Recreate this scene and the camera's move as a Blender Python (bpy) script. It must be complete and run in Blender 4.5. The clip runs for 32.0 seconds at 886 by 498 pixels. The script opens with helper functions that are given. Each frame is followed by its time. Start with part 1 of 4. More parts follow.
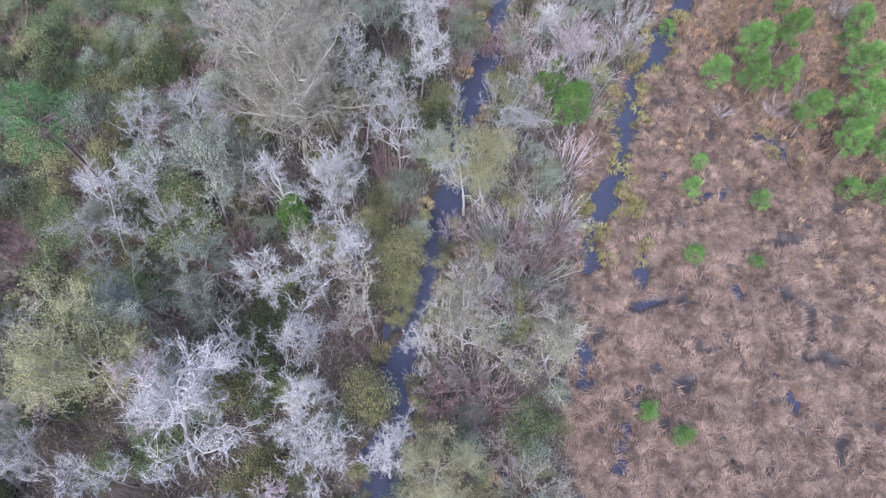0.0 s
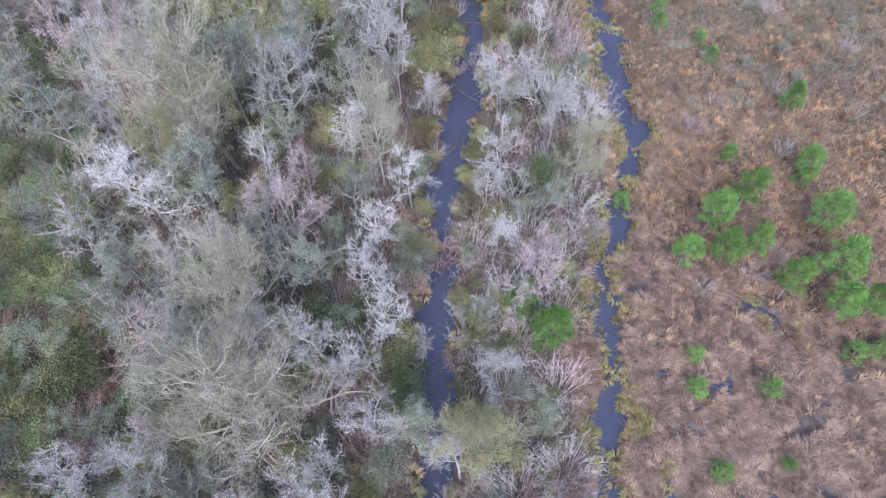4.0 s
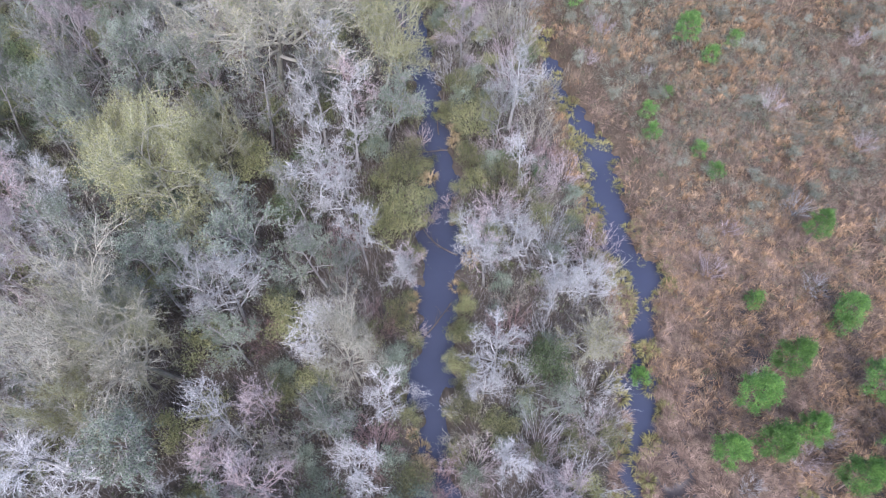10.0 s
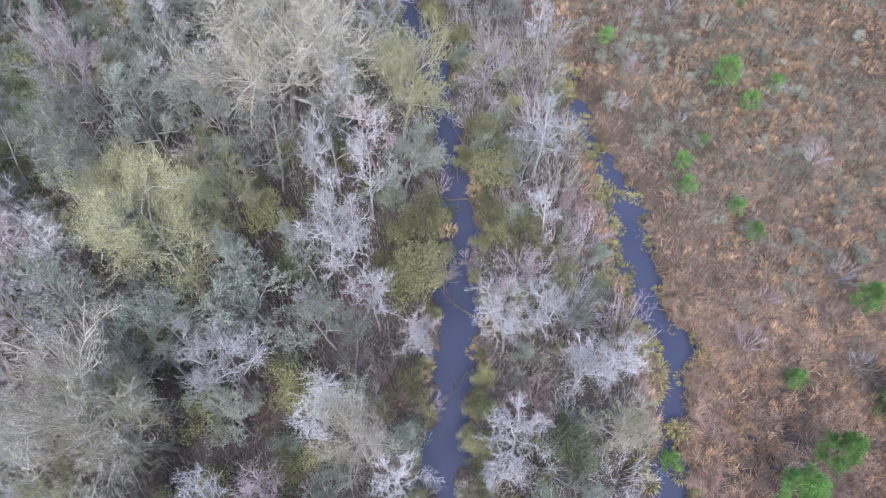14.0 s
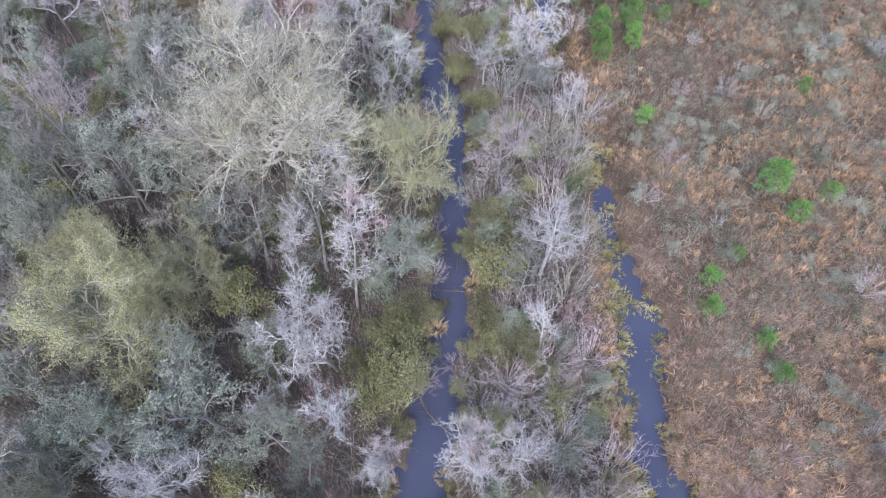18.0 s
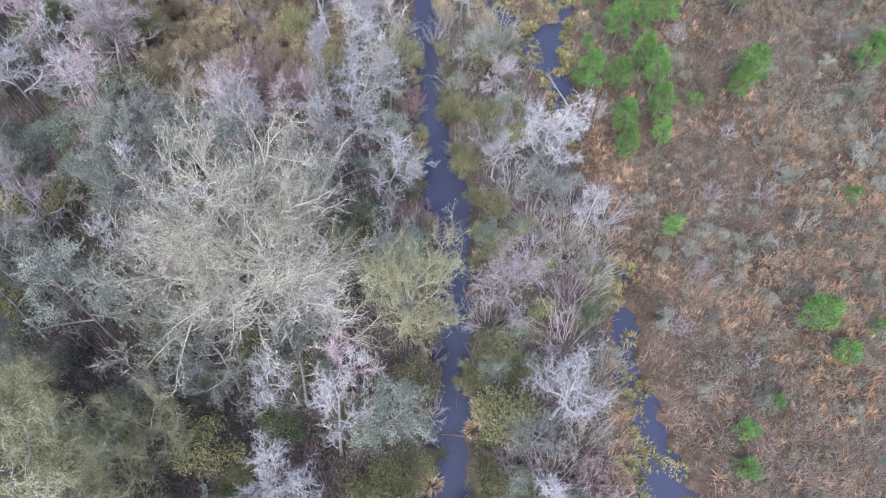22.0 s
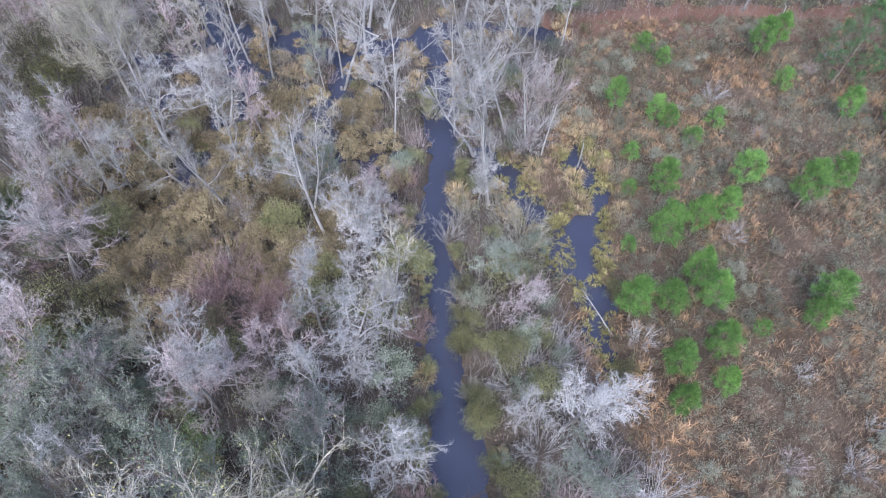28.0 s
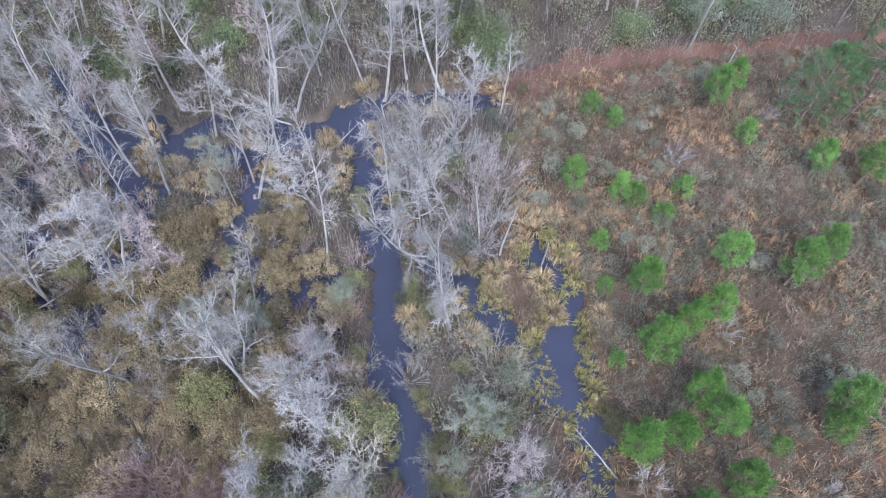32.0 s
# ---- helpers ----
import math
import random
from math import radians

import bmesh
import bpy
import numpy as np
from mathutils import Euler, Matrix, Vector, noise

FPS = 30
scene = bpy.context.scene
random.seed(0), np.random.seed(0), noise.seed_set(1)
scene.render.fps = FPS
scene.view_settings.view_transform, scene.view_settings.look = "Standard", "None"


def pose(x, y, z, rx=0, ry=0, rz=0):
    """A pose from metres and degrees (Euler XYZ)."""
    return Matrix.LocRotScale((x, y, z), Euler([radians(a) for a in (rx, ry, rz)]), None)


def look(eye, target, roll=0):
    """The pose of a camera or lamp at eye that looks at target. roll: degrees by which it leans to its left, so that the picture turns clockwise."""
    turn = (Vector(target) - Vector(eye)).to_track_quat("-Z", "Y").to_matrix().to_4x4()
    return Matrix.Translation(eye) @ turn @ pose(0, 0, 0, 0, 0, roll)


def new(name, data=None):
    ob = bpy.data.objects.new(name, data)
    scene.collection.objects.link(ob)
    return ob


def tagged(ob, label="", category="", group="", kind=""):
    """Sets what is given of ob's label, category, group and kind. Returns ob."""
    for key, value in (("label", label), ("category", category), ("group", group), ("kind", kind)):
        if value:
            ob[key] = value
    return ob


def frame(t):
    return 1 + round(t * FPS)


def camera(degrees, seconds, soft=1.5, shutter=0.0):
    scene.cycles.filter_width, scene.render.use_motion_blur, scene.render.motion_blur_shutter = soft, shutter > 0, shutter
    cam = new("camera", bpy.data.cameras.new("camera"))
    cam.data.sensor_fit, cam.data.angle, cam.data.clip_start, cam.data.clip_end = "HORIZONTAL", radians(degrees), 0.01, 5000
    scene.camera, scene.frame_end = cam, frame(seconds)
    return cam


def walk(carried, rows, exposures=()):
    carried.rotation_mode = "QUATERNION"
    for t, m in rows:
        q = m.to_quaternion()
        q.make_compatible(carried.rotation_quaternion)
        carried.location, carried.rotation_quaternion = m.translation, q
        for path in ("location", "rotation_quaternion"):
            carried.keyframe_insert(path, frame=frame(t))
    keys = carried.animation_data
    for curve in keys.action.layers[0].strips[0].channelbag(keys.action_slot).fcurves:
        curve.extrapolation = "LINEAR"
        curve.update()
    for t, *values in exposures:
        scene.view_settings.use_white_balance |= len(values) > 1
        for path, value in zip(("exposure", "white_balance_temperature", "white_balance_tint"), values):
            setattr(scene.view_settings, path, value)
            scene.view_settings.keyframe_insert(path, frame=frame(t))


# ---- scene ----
cam = camera(67.04, 32.0, 1.1)
PATH = [
    (0, (-2.107, -0.413, 40.240), (-2.055, 0.452, 38.437), 2.58),
    (0.5, (-2.317, 1.147, 40.199), (-2.259, 2.054, 38.417), 2.34),
    (1, (-2.519, 2.886, 40.230), (-2.455, 3.788, 38.446), 2.26),
    (1.5, (-2.817, 4.801, 40.361), (-2.747, 5.707, 38.579), 2.32),
    (2, (-3.023, 6.689, 40.530), (-2.915, 7.610, 38.759), 2.19),
    (2.5, (-2.978, 8.169, 40.689), (-2.836, 9.206, 38.984), 1.33),
    (3, (-2.942, 9.841, 40.870), (-2.725, 10.859, 39.162), 1.01),
    (3.5, (-2.927, 11.351, 41.057), (-2.680, 12.358, 39.347), 0.86),
    (5.5, (-2.176, 17.552, 41.096), (-1.876, 18.545, 39.385), 0.54),
    (6, (-1.890, 19.001, 41.118), (-1.560, 19.981, 39.405), 0.42),
    (6.5, (-1.516, 20.450, 41.084), (-1.183, 21.426, 39.370), 0.24),
    (7, (-1.133, 21.822, 40.979), (-0.795, 22.798, 39.266), 0.12),
    (7.5, (-0.710, 23.284, 41.029), (-0.356, 24.249, 39.314), 0.11),
    (8, (-0.337, 24.685, 41.053), (0.019, 25.652, 39.339), -0.14),
    (8.5, (0.025, 26.037, 41.034), (0.381, 27.003, 39.319), -0.16),
    (9, (0.329, 27.004, 41.052), (0.680, 27.971, 39.337), -0.35),
    (9.5, (0.405, 27.522, 41.078), (0.751, 28.486, 39.360), -0.38),
    (10, (0.503, 28.047, 40.961), (0.847, 29.012, 39.243), -0.41),
    (10.5, (0.696, 28.779, 40.916), (1.043, 29.740, 39.196), -0.45),
    (11, (0.860, 29.541, 40.874), (1.194, 30.501, 39.151), -0.46),
    (11.5, (0.915, 30.329, 40.857), (1.233, 31.290, 39.132), -0.34),
    (12, (0.941, 31.003, 40.859), (1.260, 31.964, 39.134), -0.28),
    (12.5, (0.908, 31.740, 40.866), (1.248, 32.691, 39.140), -0.02),
    (13, (0.856, 32.384, 40.810), (1.213, 33.330, 39.084), -0.01),
    (13.5, (1.066, 32.729, 40.695), (1.407, 33.685, 38.972), -0.22),
    (15.5, (4.973, 34.213, 40.549), (5.177, 35.209, 38.827), -1.83),
    (16, (5.568, 35.051, 40.511), (5.760, 36.049, 38.788), -1.63),
    (16.5, (6.087, 36.384, 40.509), (6.275, 37.374, 38.782), -1.39),
    (17, (6.535, 37.818, 40.466), (6.704, 38.804, 38.735), -1.37),
    (17.5, (6.981, 39.120, 40.350), (7.148, 40.101, 38.615), -1.12),
    (18, (7.401, 40.230, 40.213), (7.571, 41.208, 38.477), -1.12),
    (18.5, (7.770, 41.322, 40.075), (7.946, 42.298, 38.338), -0.94),
    (19, (8.056, 42.485, 39.940), (8.225, 43.461, 38.203), -0.82),
    (19.5, (8.274, 43.715, 39.850), (8.457, 44.683, 38.110), -0.56),
    (20, (8.454, 45.033, 39.787), (8.652, 45.986, 38.040), -0.23),
    (20.5, (8.581, 46.329, 39.627), (8.772, 47.277, 37.876), 0.18),
    (21, (8.793, 47.462, 39.567), (8.959, 48.409, 37.813), 0.24),
    (21.5, (8.982, 48.692, 39.566), (9.145, 49.633, 37.808), 0.42),
    (22, (9.060, 50.127, 39.514), (9.231, 51.092, 37.770), 0.83),
    (22.5, (9.261, 51.216, 39.674), (9.443, 52.296, 38.001), 0.30),
    (23, (9.388, 52.549, 39.678), (9.567, 53.619, 37.998), 0.45),
    (23.5, (9.424, 54.297, 39.631), (9.615, 55.398, 37.972), 0.92),
    (24, (9.622, 55.121, 39.689), (9.835, 56.418, 38.182), 0.38),
    (24.5, (10.009, 56.191, 39.689), (10.211, 57.495, 38.186), -0.23),
    (26.5, (10.904, 60.515, 38.428), (11.057, 61.641, 36.782), -0.42),
    (27, (11.074, 61.959, 38.342), (11.229, 63.086, 36.697), -0.23),
    (27.5, (11.174, 63.524, 38.331), (11.334, 64.646, 36.683), 0.07),
    (28, (11.267, 65.090, 38.237), (11.429, 66.189, 36.574), 0.40),
    (28.5, (11.300, 66.704, 38.093), (11.465, 67.790, 36.422), 0.78),
    (29, (11.338, 68.358, 38.023), (11.505, 69.422, 36.338), 1.06),
    (29.5, (11.462, 69.911, 37.948), (11.630, 70.974, 36.262), 1.03),
    (30, (11.617, 71.404, 37.775), (11.822, 72.465, 36.092), 1.18),
    (30.5, (11.758, 72.914, 37.497), (12.047, 73.958, 35.816), 1.67),
    (31, (11.841, 74.429, 37.221), (12.164, 75.465, 35.541), 2.03),
    (31.5, (11.951, 75.794, 37.070), (12.286, 76.829, 35.392), 2.13),
    (32, (11.991, 76.587, 37.151), (12.359, 77.611, 35.474), 2.54),
]
walk(cam, [(t, look(eye, target, roll)) for t, eye, target, roll in PATH], ((0, 1.48, 5700, 16), (20, 1.48, 5700, 16), (26, 1.42, 5680, 14), (32, 1.38, 5600, 11.5)))

# ---- world, sun, exposure ----
SUN_ELEV, SUN_TURN = 52.0, 200.0
world = bpy.data.worlds.new("world")
scene.world = world
world.use_nodes = True
sky = world.node_tree.nodes.new("ShaderNodeTexSky")
sky.sky_type = "NISHITA"
sky.sun_disc = False
sky.sun_elevation, sky.sun_rotation = radians(SUN_ELEV), radians(SUN_TURN)
sky.air_density, sky.dust_density, sky.ozone_density = 1.0, 2.5, 1.0
back = world.node_tree.nodes["Background"]
world.node_tree.links.new(sky.outputs[0], back.inputs[0])
back.inputs[1].default_value = 0.13
sun = new("sun", bpy.data.lights.new("sun", "SUN"))
sun.data.energy, sun.data.angle, sun.data.color = 1.3, radians(35), (1.0, 0.97, 0.94)
a, e = radians(SUN_TURN), radians(SUN_ELEV)
sun.matrix_basis = look((0, 0, 90), (-math.sin(a) * math.cos(e), -math.cos(a) * math.cos(e), 90 - math.sin(e)))


# ---- materials ----
def material(name, low, high, rough=0.85, scale=3.0, fine=40.0, tint=0.25, island=0.0, bump=0.3, spec=0.3):
    """Two colours mixed by coarse and fine noise; tint varies whole objects, island single pieces."""
    m = bpy.data.materials.new(name)
    m.use_nodes = True
    nt = m.node_tree
    n, ln = nt.nodes, nt.links.new
    b = n["Principled BSDF"]
    b.inputs["Roughness"].default_value = rough
    b.inputs["Specular IOR Level"].default_value = spec
    geo = n.new("ShaderNodeNewGeometry")
    big, small = n.new("ShaderNodeTexNoise"), n.new("ShaderNodeTexNoise")
    for tex, s in ((big, scale), (small, fine)):
        tex.inputs["Scale"].default_value = s
        tex.inputs["Detail"].default_value = 3.0
        ln(geo.outputs["Position"], tex.inputs["Vector"])
    add = n.new("ShaderNodeMath")
    add.operation = "MULTIPLY_ADD"
    ln(small.outputs[0], add.inputs[0])
    add.inputs[1].default_value = 0.6
    ln(big.outputs[0], add.inputs[2])
    ramp = n.new("ShaderNodeMapRange")
    ramp.inputs[1].default_value, ramp.inputs[2].default_value = 0.55, 1.05
    ln(add.outputs[0], ramp.inputs[0])
    mix = n.new("ShaderNodeMix")
    mix.data_type = "RGBA"
    mix.inputs[6].default_value, mix.inputs[7].default_value = (*low, 1), (*high, 1)
    ln(ramp.outputs[0], mix.inputs[0])
    info = n.new("ShaderNodeObjectInfo")
    value = n.new("ShaderNodeMath")
    value.operation = "MULTIPLY_ADD"
    ln(info.outputs["Random"], value.inputs[0])
    value.inputs[1].default_value, value.inputs[2].default_value = 2 * tint, 1 - tint
    hsv = n.new("ShaderNodeHueSaturation")
    ln(mix.outputs[2], hsv.inputs["Color"])
    if island:
        isl = n.new("ShaderNodeMath")
        isl.operation = "MULTIPLY_ADD"
        ln(geo.outputs["Random Per Island"], isl.inputs[0])
        isl.inputs[1].default_value, isl.inputs[2].default_value = 2 * island, 1 - island
        both = n.new("ShaderNodeMath")
        both.operation = "MULTIPLY"
        ln(isl.outputs[0], both.inputs[0])
        ln(value.outputs[0], both.inputs[1])
        value = both
    ln(value.outputs[0], hsv.inputs["Value"])
    ln(hsv.outputs[0], b.inputs["Base Color"])
    if bump:
        bp = n.new("ShaderNodeBump")
        bp.inputs["Strength"].default_value, bp.inputs["Distance"].default_value = bump, 0.02
        ln(small.outputs[0], bp.inputs["Height"])
        ln(bp.outputs[0], b.inputs["Normal"])
    return m


BARK_PALE = material("pale_bark", (0.26, 0.247, 0.232), (0.50, 0.48, 0.455), 0.8, 1.2, 14, 0.18)
BARK_GREY = material("grey_bark", (0.15, 0.138, 0.125), (0.36, 0.335, 0.31), 0.85, 1.0, 14, 0.22)
BARK_TAN = material("lichen_bark", (0.22, 0.2, 0.155), (0.47, 0.435, 0.35), 0.85, 0.8, 12, 0.18)
BARK_PINK = material("reddish_bark", (0.22, 0.155, 0.14), (0.44, 0.34, 0.32), 0.85, 1.0, 14, 0.22)
BARK_DARK = material("dark_bark", (0.06, 0.048, 0.04), (0.16, 0.125, 0.105), 0.9, 2.0, 20, 0.2)
BARK_PINE = material("pine_bark", (0.12, 0.085, 0.07), (0.27, 0.20, 0.17), 0.9, 2.0, 16, 0.2)
DEAD_WOOD = material("bleached_wood", (0.27, 0.255, 0.238), (0.5, 0.48, 0.452), 0.8, 1.5, 18, 0.12)
TWIG_PALE = material("pale_twigs", (0.29, 0.274, 0.26), (0.53, 0.508, 0.485), 0.85, 0.6, 4, 0.22, 0.25, 0)
TWIG_GREY = material("grey_twigs", (0.20, 0.185, 0.17), (0.41, 0.385, 0.36), 0.85, 0.6, 4, 0.22, 0.25, 0)
TWIG_TAN = material("tan_twigs", (0.235, 0.215, 0.165), (0.43, 0.395, 0.315), 0.85, 0.6, 4, 0.18, 0.25, 0)
TWIG_OLIVE = material("olive_twigs", (0.21, 0.2, 0.12), (0.41, 0.39, 0.26), 0.85, 0.6, 4, 0.18, 0.25, 0)
TWIG_PINK = material("pinkish_twigs", (0.30, 0.235, 0.225), (0.50, 0.42, 0.41), 0.85, 0.6, 4, 0.22, 0.25, 0)
TWIG_RED = material("red_brown_twigs", (0.20, 0.128, 0.115), (0.36, 0.255, 0.238), 0.9, 0.6, 4, 0.22, 0.3, 0)
LEAF_BUD = material("yellow_green_buds", (0.175, 0.17, 0.068), (0.37, 0.352, 0.165), 0.7, 0.7, 5, 0.2, 0.3, 0)
LEAF_BAY = material("grey_green_leaves", (0.11, 0.13, 0.088), (0.285, 0.315, 0.235), 0.75, 0.8, 6, 0.18, 0.22, 0, 0.25)
LEAF_OLIVE = material("olive_leaves", (0.12, 0.124, 0.05), (0.285, 0.278, 0.128), 0.6, 0.9, 6, 0.25, 0.28, 0, 0.4)
LEAF_GREEN = material("green_leaves", (0.07, 0.095, 0.04), (0.175, 0.215, 0.095), 0.6, 0.9, 6, 0.3, 0.4, 0, 0.4)
NEEDLE = material("pine_needles", (0.058, 0.135, 0.028), (0.195, 0.33, 0.08), 0.5, 1.5, 6, 0.22, 0.35, 0, 0.4)
NEEDLE_DARK = material("dark_pine_needles", (0.045, 0.10, 0.03), (0.11, 0.20, 0.07), 0.55, 1.2, 6, 0.2, 0.35, 0, 0.4)
SHRUB_GREY = material("sage_leaves", (0.15, 0.15, 0.105), (0.30, 0.298, 0.228), 0.75, 0.8, 6, 0.2, 0.22, 0)
SEDGE = material("yellow_sedge", (0.15, 0.135, 0.05), (0.31, 0.275, 0.115), 0.7, 1.0, 6, 0.3, 0.4, 0)
SEDGE_TAN = material("tan_sedge", (0.26, 0.19, 0.10), (0.46, 0.36, 0.22), 0.75, 1.0, 6, 0.25, 0.4, 0)
REED = material("dead_reeds", (0.10, 0.066, 0.048), (0.37, 0.262, 0.195), 0.8, 0.9, 2.6, 0.0, 0.5, 0)
STRAW = material("orange_straw", (0.22, 0.132, 0.068), (0.50, 0.325, 0.185), 0.8, 0.4, 2.0, 0.0, 0.4, 0)
TUFT = material("bleached_tufts", (0.20, 0.13, 0.075), (0.50, 0.355, 0.22), 0.8, 0.5, 2.0, 0.0, 0.35, 0)
HEATHER = material("purple_brown_heath", (0.095, 0.068, 0.056), (0.235, 0.175, 0.15), 0.85, 0.5, 3.0, 0.0, 0.4, 0)
BRUSH = material("brown_brush", (0.115, 0.085, 0.068), (0.27, 0.21, 0.175), 0.9, 0.3, 2.0, 0.0, 0.45, 0)
LEAF_GOLD = material("golden_brown_leaves", (0.175, 0.14, 0.074), (0.39, 0.312, 0.182), 0.7, 0.9, 6, 0.25, 0.4, 0)
RUST = material("rusty_leaf_litter", (0.10, 0.055, 0.04), (0.21, 0.125, 0.095), 0.95, 0.4, 5.0, 0.0, 0, 0.8, 0.15)
HEATH_STEM = material("heath_stems", (0.10, 0.072, 0.049), (0.285, 0.208, 0.145), 0.9, 0.5, 2.0, 0.0, 0.5, 0)
SHRUB_BROWN = material("brown_heath_leaves", (0.10, 0.076, 0.05), (0.25, 0.195, 0.14), 0.8, 0.5, 4, 0.0, 0.4, 0)
THICKET = material("grey_brush", (0.17, 0.15, 0.135), (0.36, 0.325, 0.30), 0.9, 0.3, 2.0, 0.0, 0.4, 0)
HERB = material("low_green_growth", (0.085, 0.095, 0.045), (0.2, 0.21, 0.115), 0.75, 0.4, 2.0, 0.0, 0.45, 0)

# ground: forest litter, wet marsh and drier heath, mixed by where they lie
GROUND = material("soil_and_litter", (0.045, 0.038, 0.03), (0.135, 0.108, 0.086), 0.95, 0.35, 5.0, 0.0, 0, 0.8, 0.15)
THATCH = material("reed_thatch", (0.055, 0.037, 0.028), (0.19, 0.13, 0.096), 0.95, 0.3, 6.0, 0.0, 0, 0.8, 0.15)
HEATH = material("heath_thatch", (0.055, 0.041, 0.029), (0.165, 0.12, 0.085), 0.95, 0.25, 5.0, 0.0, 0, 0.8, 0.15)
MUD = material("wet_mud", (0.024, 0.02, 0.022), (0.075, 0.058, 0.052), 0.5, 0.5, 7.0, 0.0, 0, 0.6, 0.4)
WATER = bpy.data.materials.new("dark_swamp_water")
WATER.use_nodes = True
wn, wl = WATER.node_tree.nodes, WATER.node_tree.links.new
wb = wn["Principled BSDF"]
wb.inputs["Roughness"].default_value = 0.06
wtex, wmap, wgeo = wn.new("ShaderNodeTexNoise"), wn.new("ShaderNodeMix"), wn.new("ShaderNodeNewGeometry")
wtex.inputs["Scale"].default_value, wtex.inputs["Detail"].default_value = 0.25, 4
wl(wgeo.outputs["Position"], wtex.inputs["Vector"])
wmap.data_type = "RGBA"
# blue-grey of the reflected sky, put into the base colour in uneven patches
wmap.inputs[6].default_value, wmap.inputs[7].default_value = (0.034, 0.037, 0.058, 1), (0.062, 0.066, 0.098, 1)
wl(wtex.outputs[0], wmap.inputs[0])
wl(wmap.outputs[2], wb.inputs["Base Color"])
wrip, wbump = wn.new("ShaderNodeTexNoise"), wn.new("ShaderNodeBump")
wrip.inputs["Scale"].default_value = 3.0
wl(wgeo.outputs["Position"], wrip.inputs["Vector"])
wbump.inputs["Strength"].default_value, wbump.inputs["Distance"].default_value = 0.08, 0.05
wl(wrip.outputs[0], wbump.inputs["Height"])
wl(wbump.outputs[0], wb.inputs["Normal"])


# ---- plan: water courses as (x, y, half width) ----
CREEK = [(-8, -14, .9), (-4.2, 7.4, .85), (-3, 13.3, .65), (-1.2, 19.8, .7), (.6, 28.4, .9), (1.8, 32, .92), (2.7, 35, .8), (3.7, 38.2, .62), (4.2, 40.9, .92), (5.1, 42.7, 1.0), (6.2, 45.2, .72),
         (6.9, 47.2, 1.15), (8.2, 49.8, 1.3), (8.7, 52, 1.4), (9.5, 54, .75), (10.8, 56.8, .65), (11.5, 60, .85), (12, 63, .8), (12.3, 65.4, .85), (13, 68, .78), (13.5, 71.5, .95), (13.7, 74.2, 1.25),
         (14.1, 76.5, 1.6), (13.9, 78.2, 1.1), (13.7, 81.2, .78), (14, 84.4, .85), (14.4, 87.6, 1.2), (14.5, 90.6, 1.0), (15, 94, .92)]
CREEK_END = [(15, 94, .92), (15.9, 97.5, 1.05), (16.7, 102.4, .85), (16.9, 106, .85), (17.4, 109, .8), (16.4, 112, 1.2)]
SIDE = [(7.5, 9, -.15), (8, 16, -.05), (10.3, 22.7, .95), (12.1, 26, .1), (12.9, 29.9, .85), (13.6, 32.4, .25), (16.2, 35.3, .95), (16.5, 36.8, .9), (18, 39.5, .1), (20.1, 42.2, .65), (20.7, 43.9, 1.3), (20.2, 45.6, .8),
        (20.5, 47.3, 1.2), (21.1, 49.5, 1.3), (21.7, 51.7, 1.15), (22.5, 54, 1.3), (22.8, 56.3, 1.0), (22.9, 59, .35), (23, 62.4, .4), (24, 68, .2)]
POOL = [(24.2, 79.5, .3), (23.8, 82.3, .5), (24.3, 84.4, .65), (24.2, 86.6, .9), (23.6, 89, 2.0), (25.2, 91, 1.2), (26.6, 92.5, .5), (26.2, 96.8, .9), (27, 99, .5)]
BACKWATER = [(28, 111.2, .3), (20.5, 113.6, .6), (16.2, 112.7, .8), (10, 110.5, .45), (4.5, 113, .6), (-1.2, 116, 1.0), (-3.5, 123, .8)]
ARM_WEST = [(-1.2, 116, 1.0), (.4, 112, .7), (1.2, 109, .5), (1.1, 103.5, .6), (-4.7, 102, .3)]
ARM_EAST = [(9.9, 110.3, .5), (8.6, 106, .5), (7.6, 103, .6), (8, 100, .45), (8.7, 98, .4)]
SLOUGH = [(19.2, 99, .4), (19.6, 97.5, .7), (20.8, 95, .9), (21.3, 93.5, .8), (21.8, 92, .8)]
RILLS = [[(18.5, 17, .2), (17.2, 13.1, .55), (16.2, 10.2, .4), (15.5, 5, .15)], [(17.2, 13.5, .3), (19.6, 9.6, .5), (20.6, 7, .25)], [(10.8, 9, .15), (9.6, 6.6, .55), (8, 2, .3)],
         [(1.6, 5.1, .45), (2.6, 3.5, .3)], [(14.5, 25, .35), (17, 22.5, .3), (21, 23.5, .3)], [(12, 27, .3), (12.5, 20, .25), (11.5, 14, .2), (12.5, 8, .2)], [(24, 26, .5), (22, 28.5, .4)]]
COURSES = [CREEK, CREEK_END, SIDE, POOL, BACKWATER, ARM_WEST, ARM_EAST, SLOUGH] + RILLS


def hashed(ix, iy, k):
    v = np.sin(ix * 127.1 + iy * 311.7 + k * 74.7) * 43758.5453
    return v - np.floor(v)


def vnoise(x, y, k=0):
    """Smooth value noise in 0..1 for arrays."""
    ix, iy = np.floor(x), np.floor(y)
    fx, fy = x - ix, y - iy
    fx, fy = fx * fx * (3 - 2 * fx), fy * fy * (3 - 2 * fy)
    return (hashed(ix, iy, k) * (1 - fx) + hashed(ix + 1, iy, k) * fx) * (1 - fy) + (hashed(ix, iy + 1, k) * (1 - fx) + hashed(ix + 1, iy + 1, k) * fx) * fy


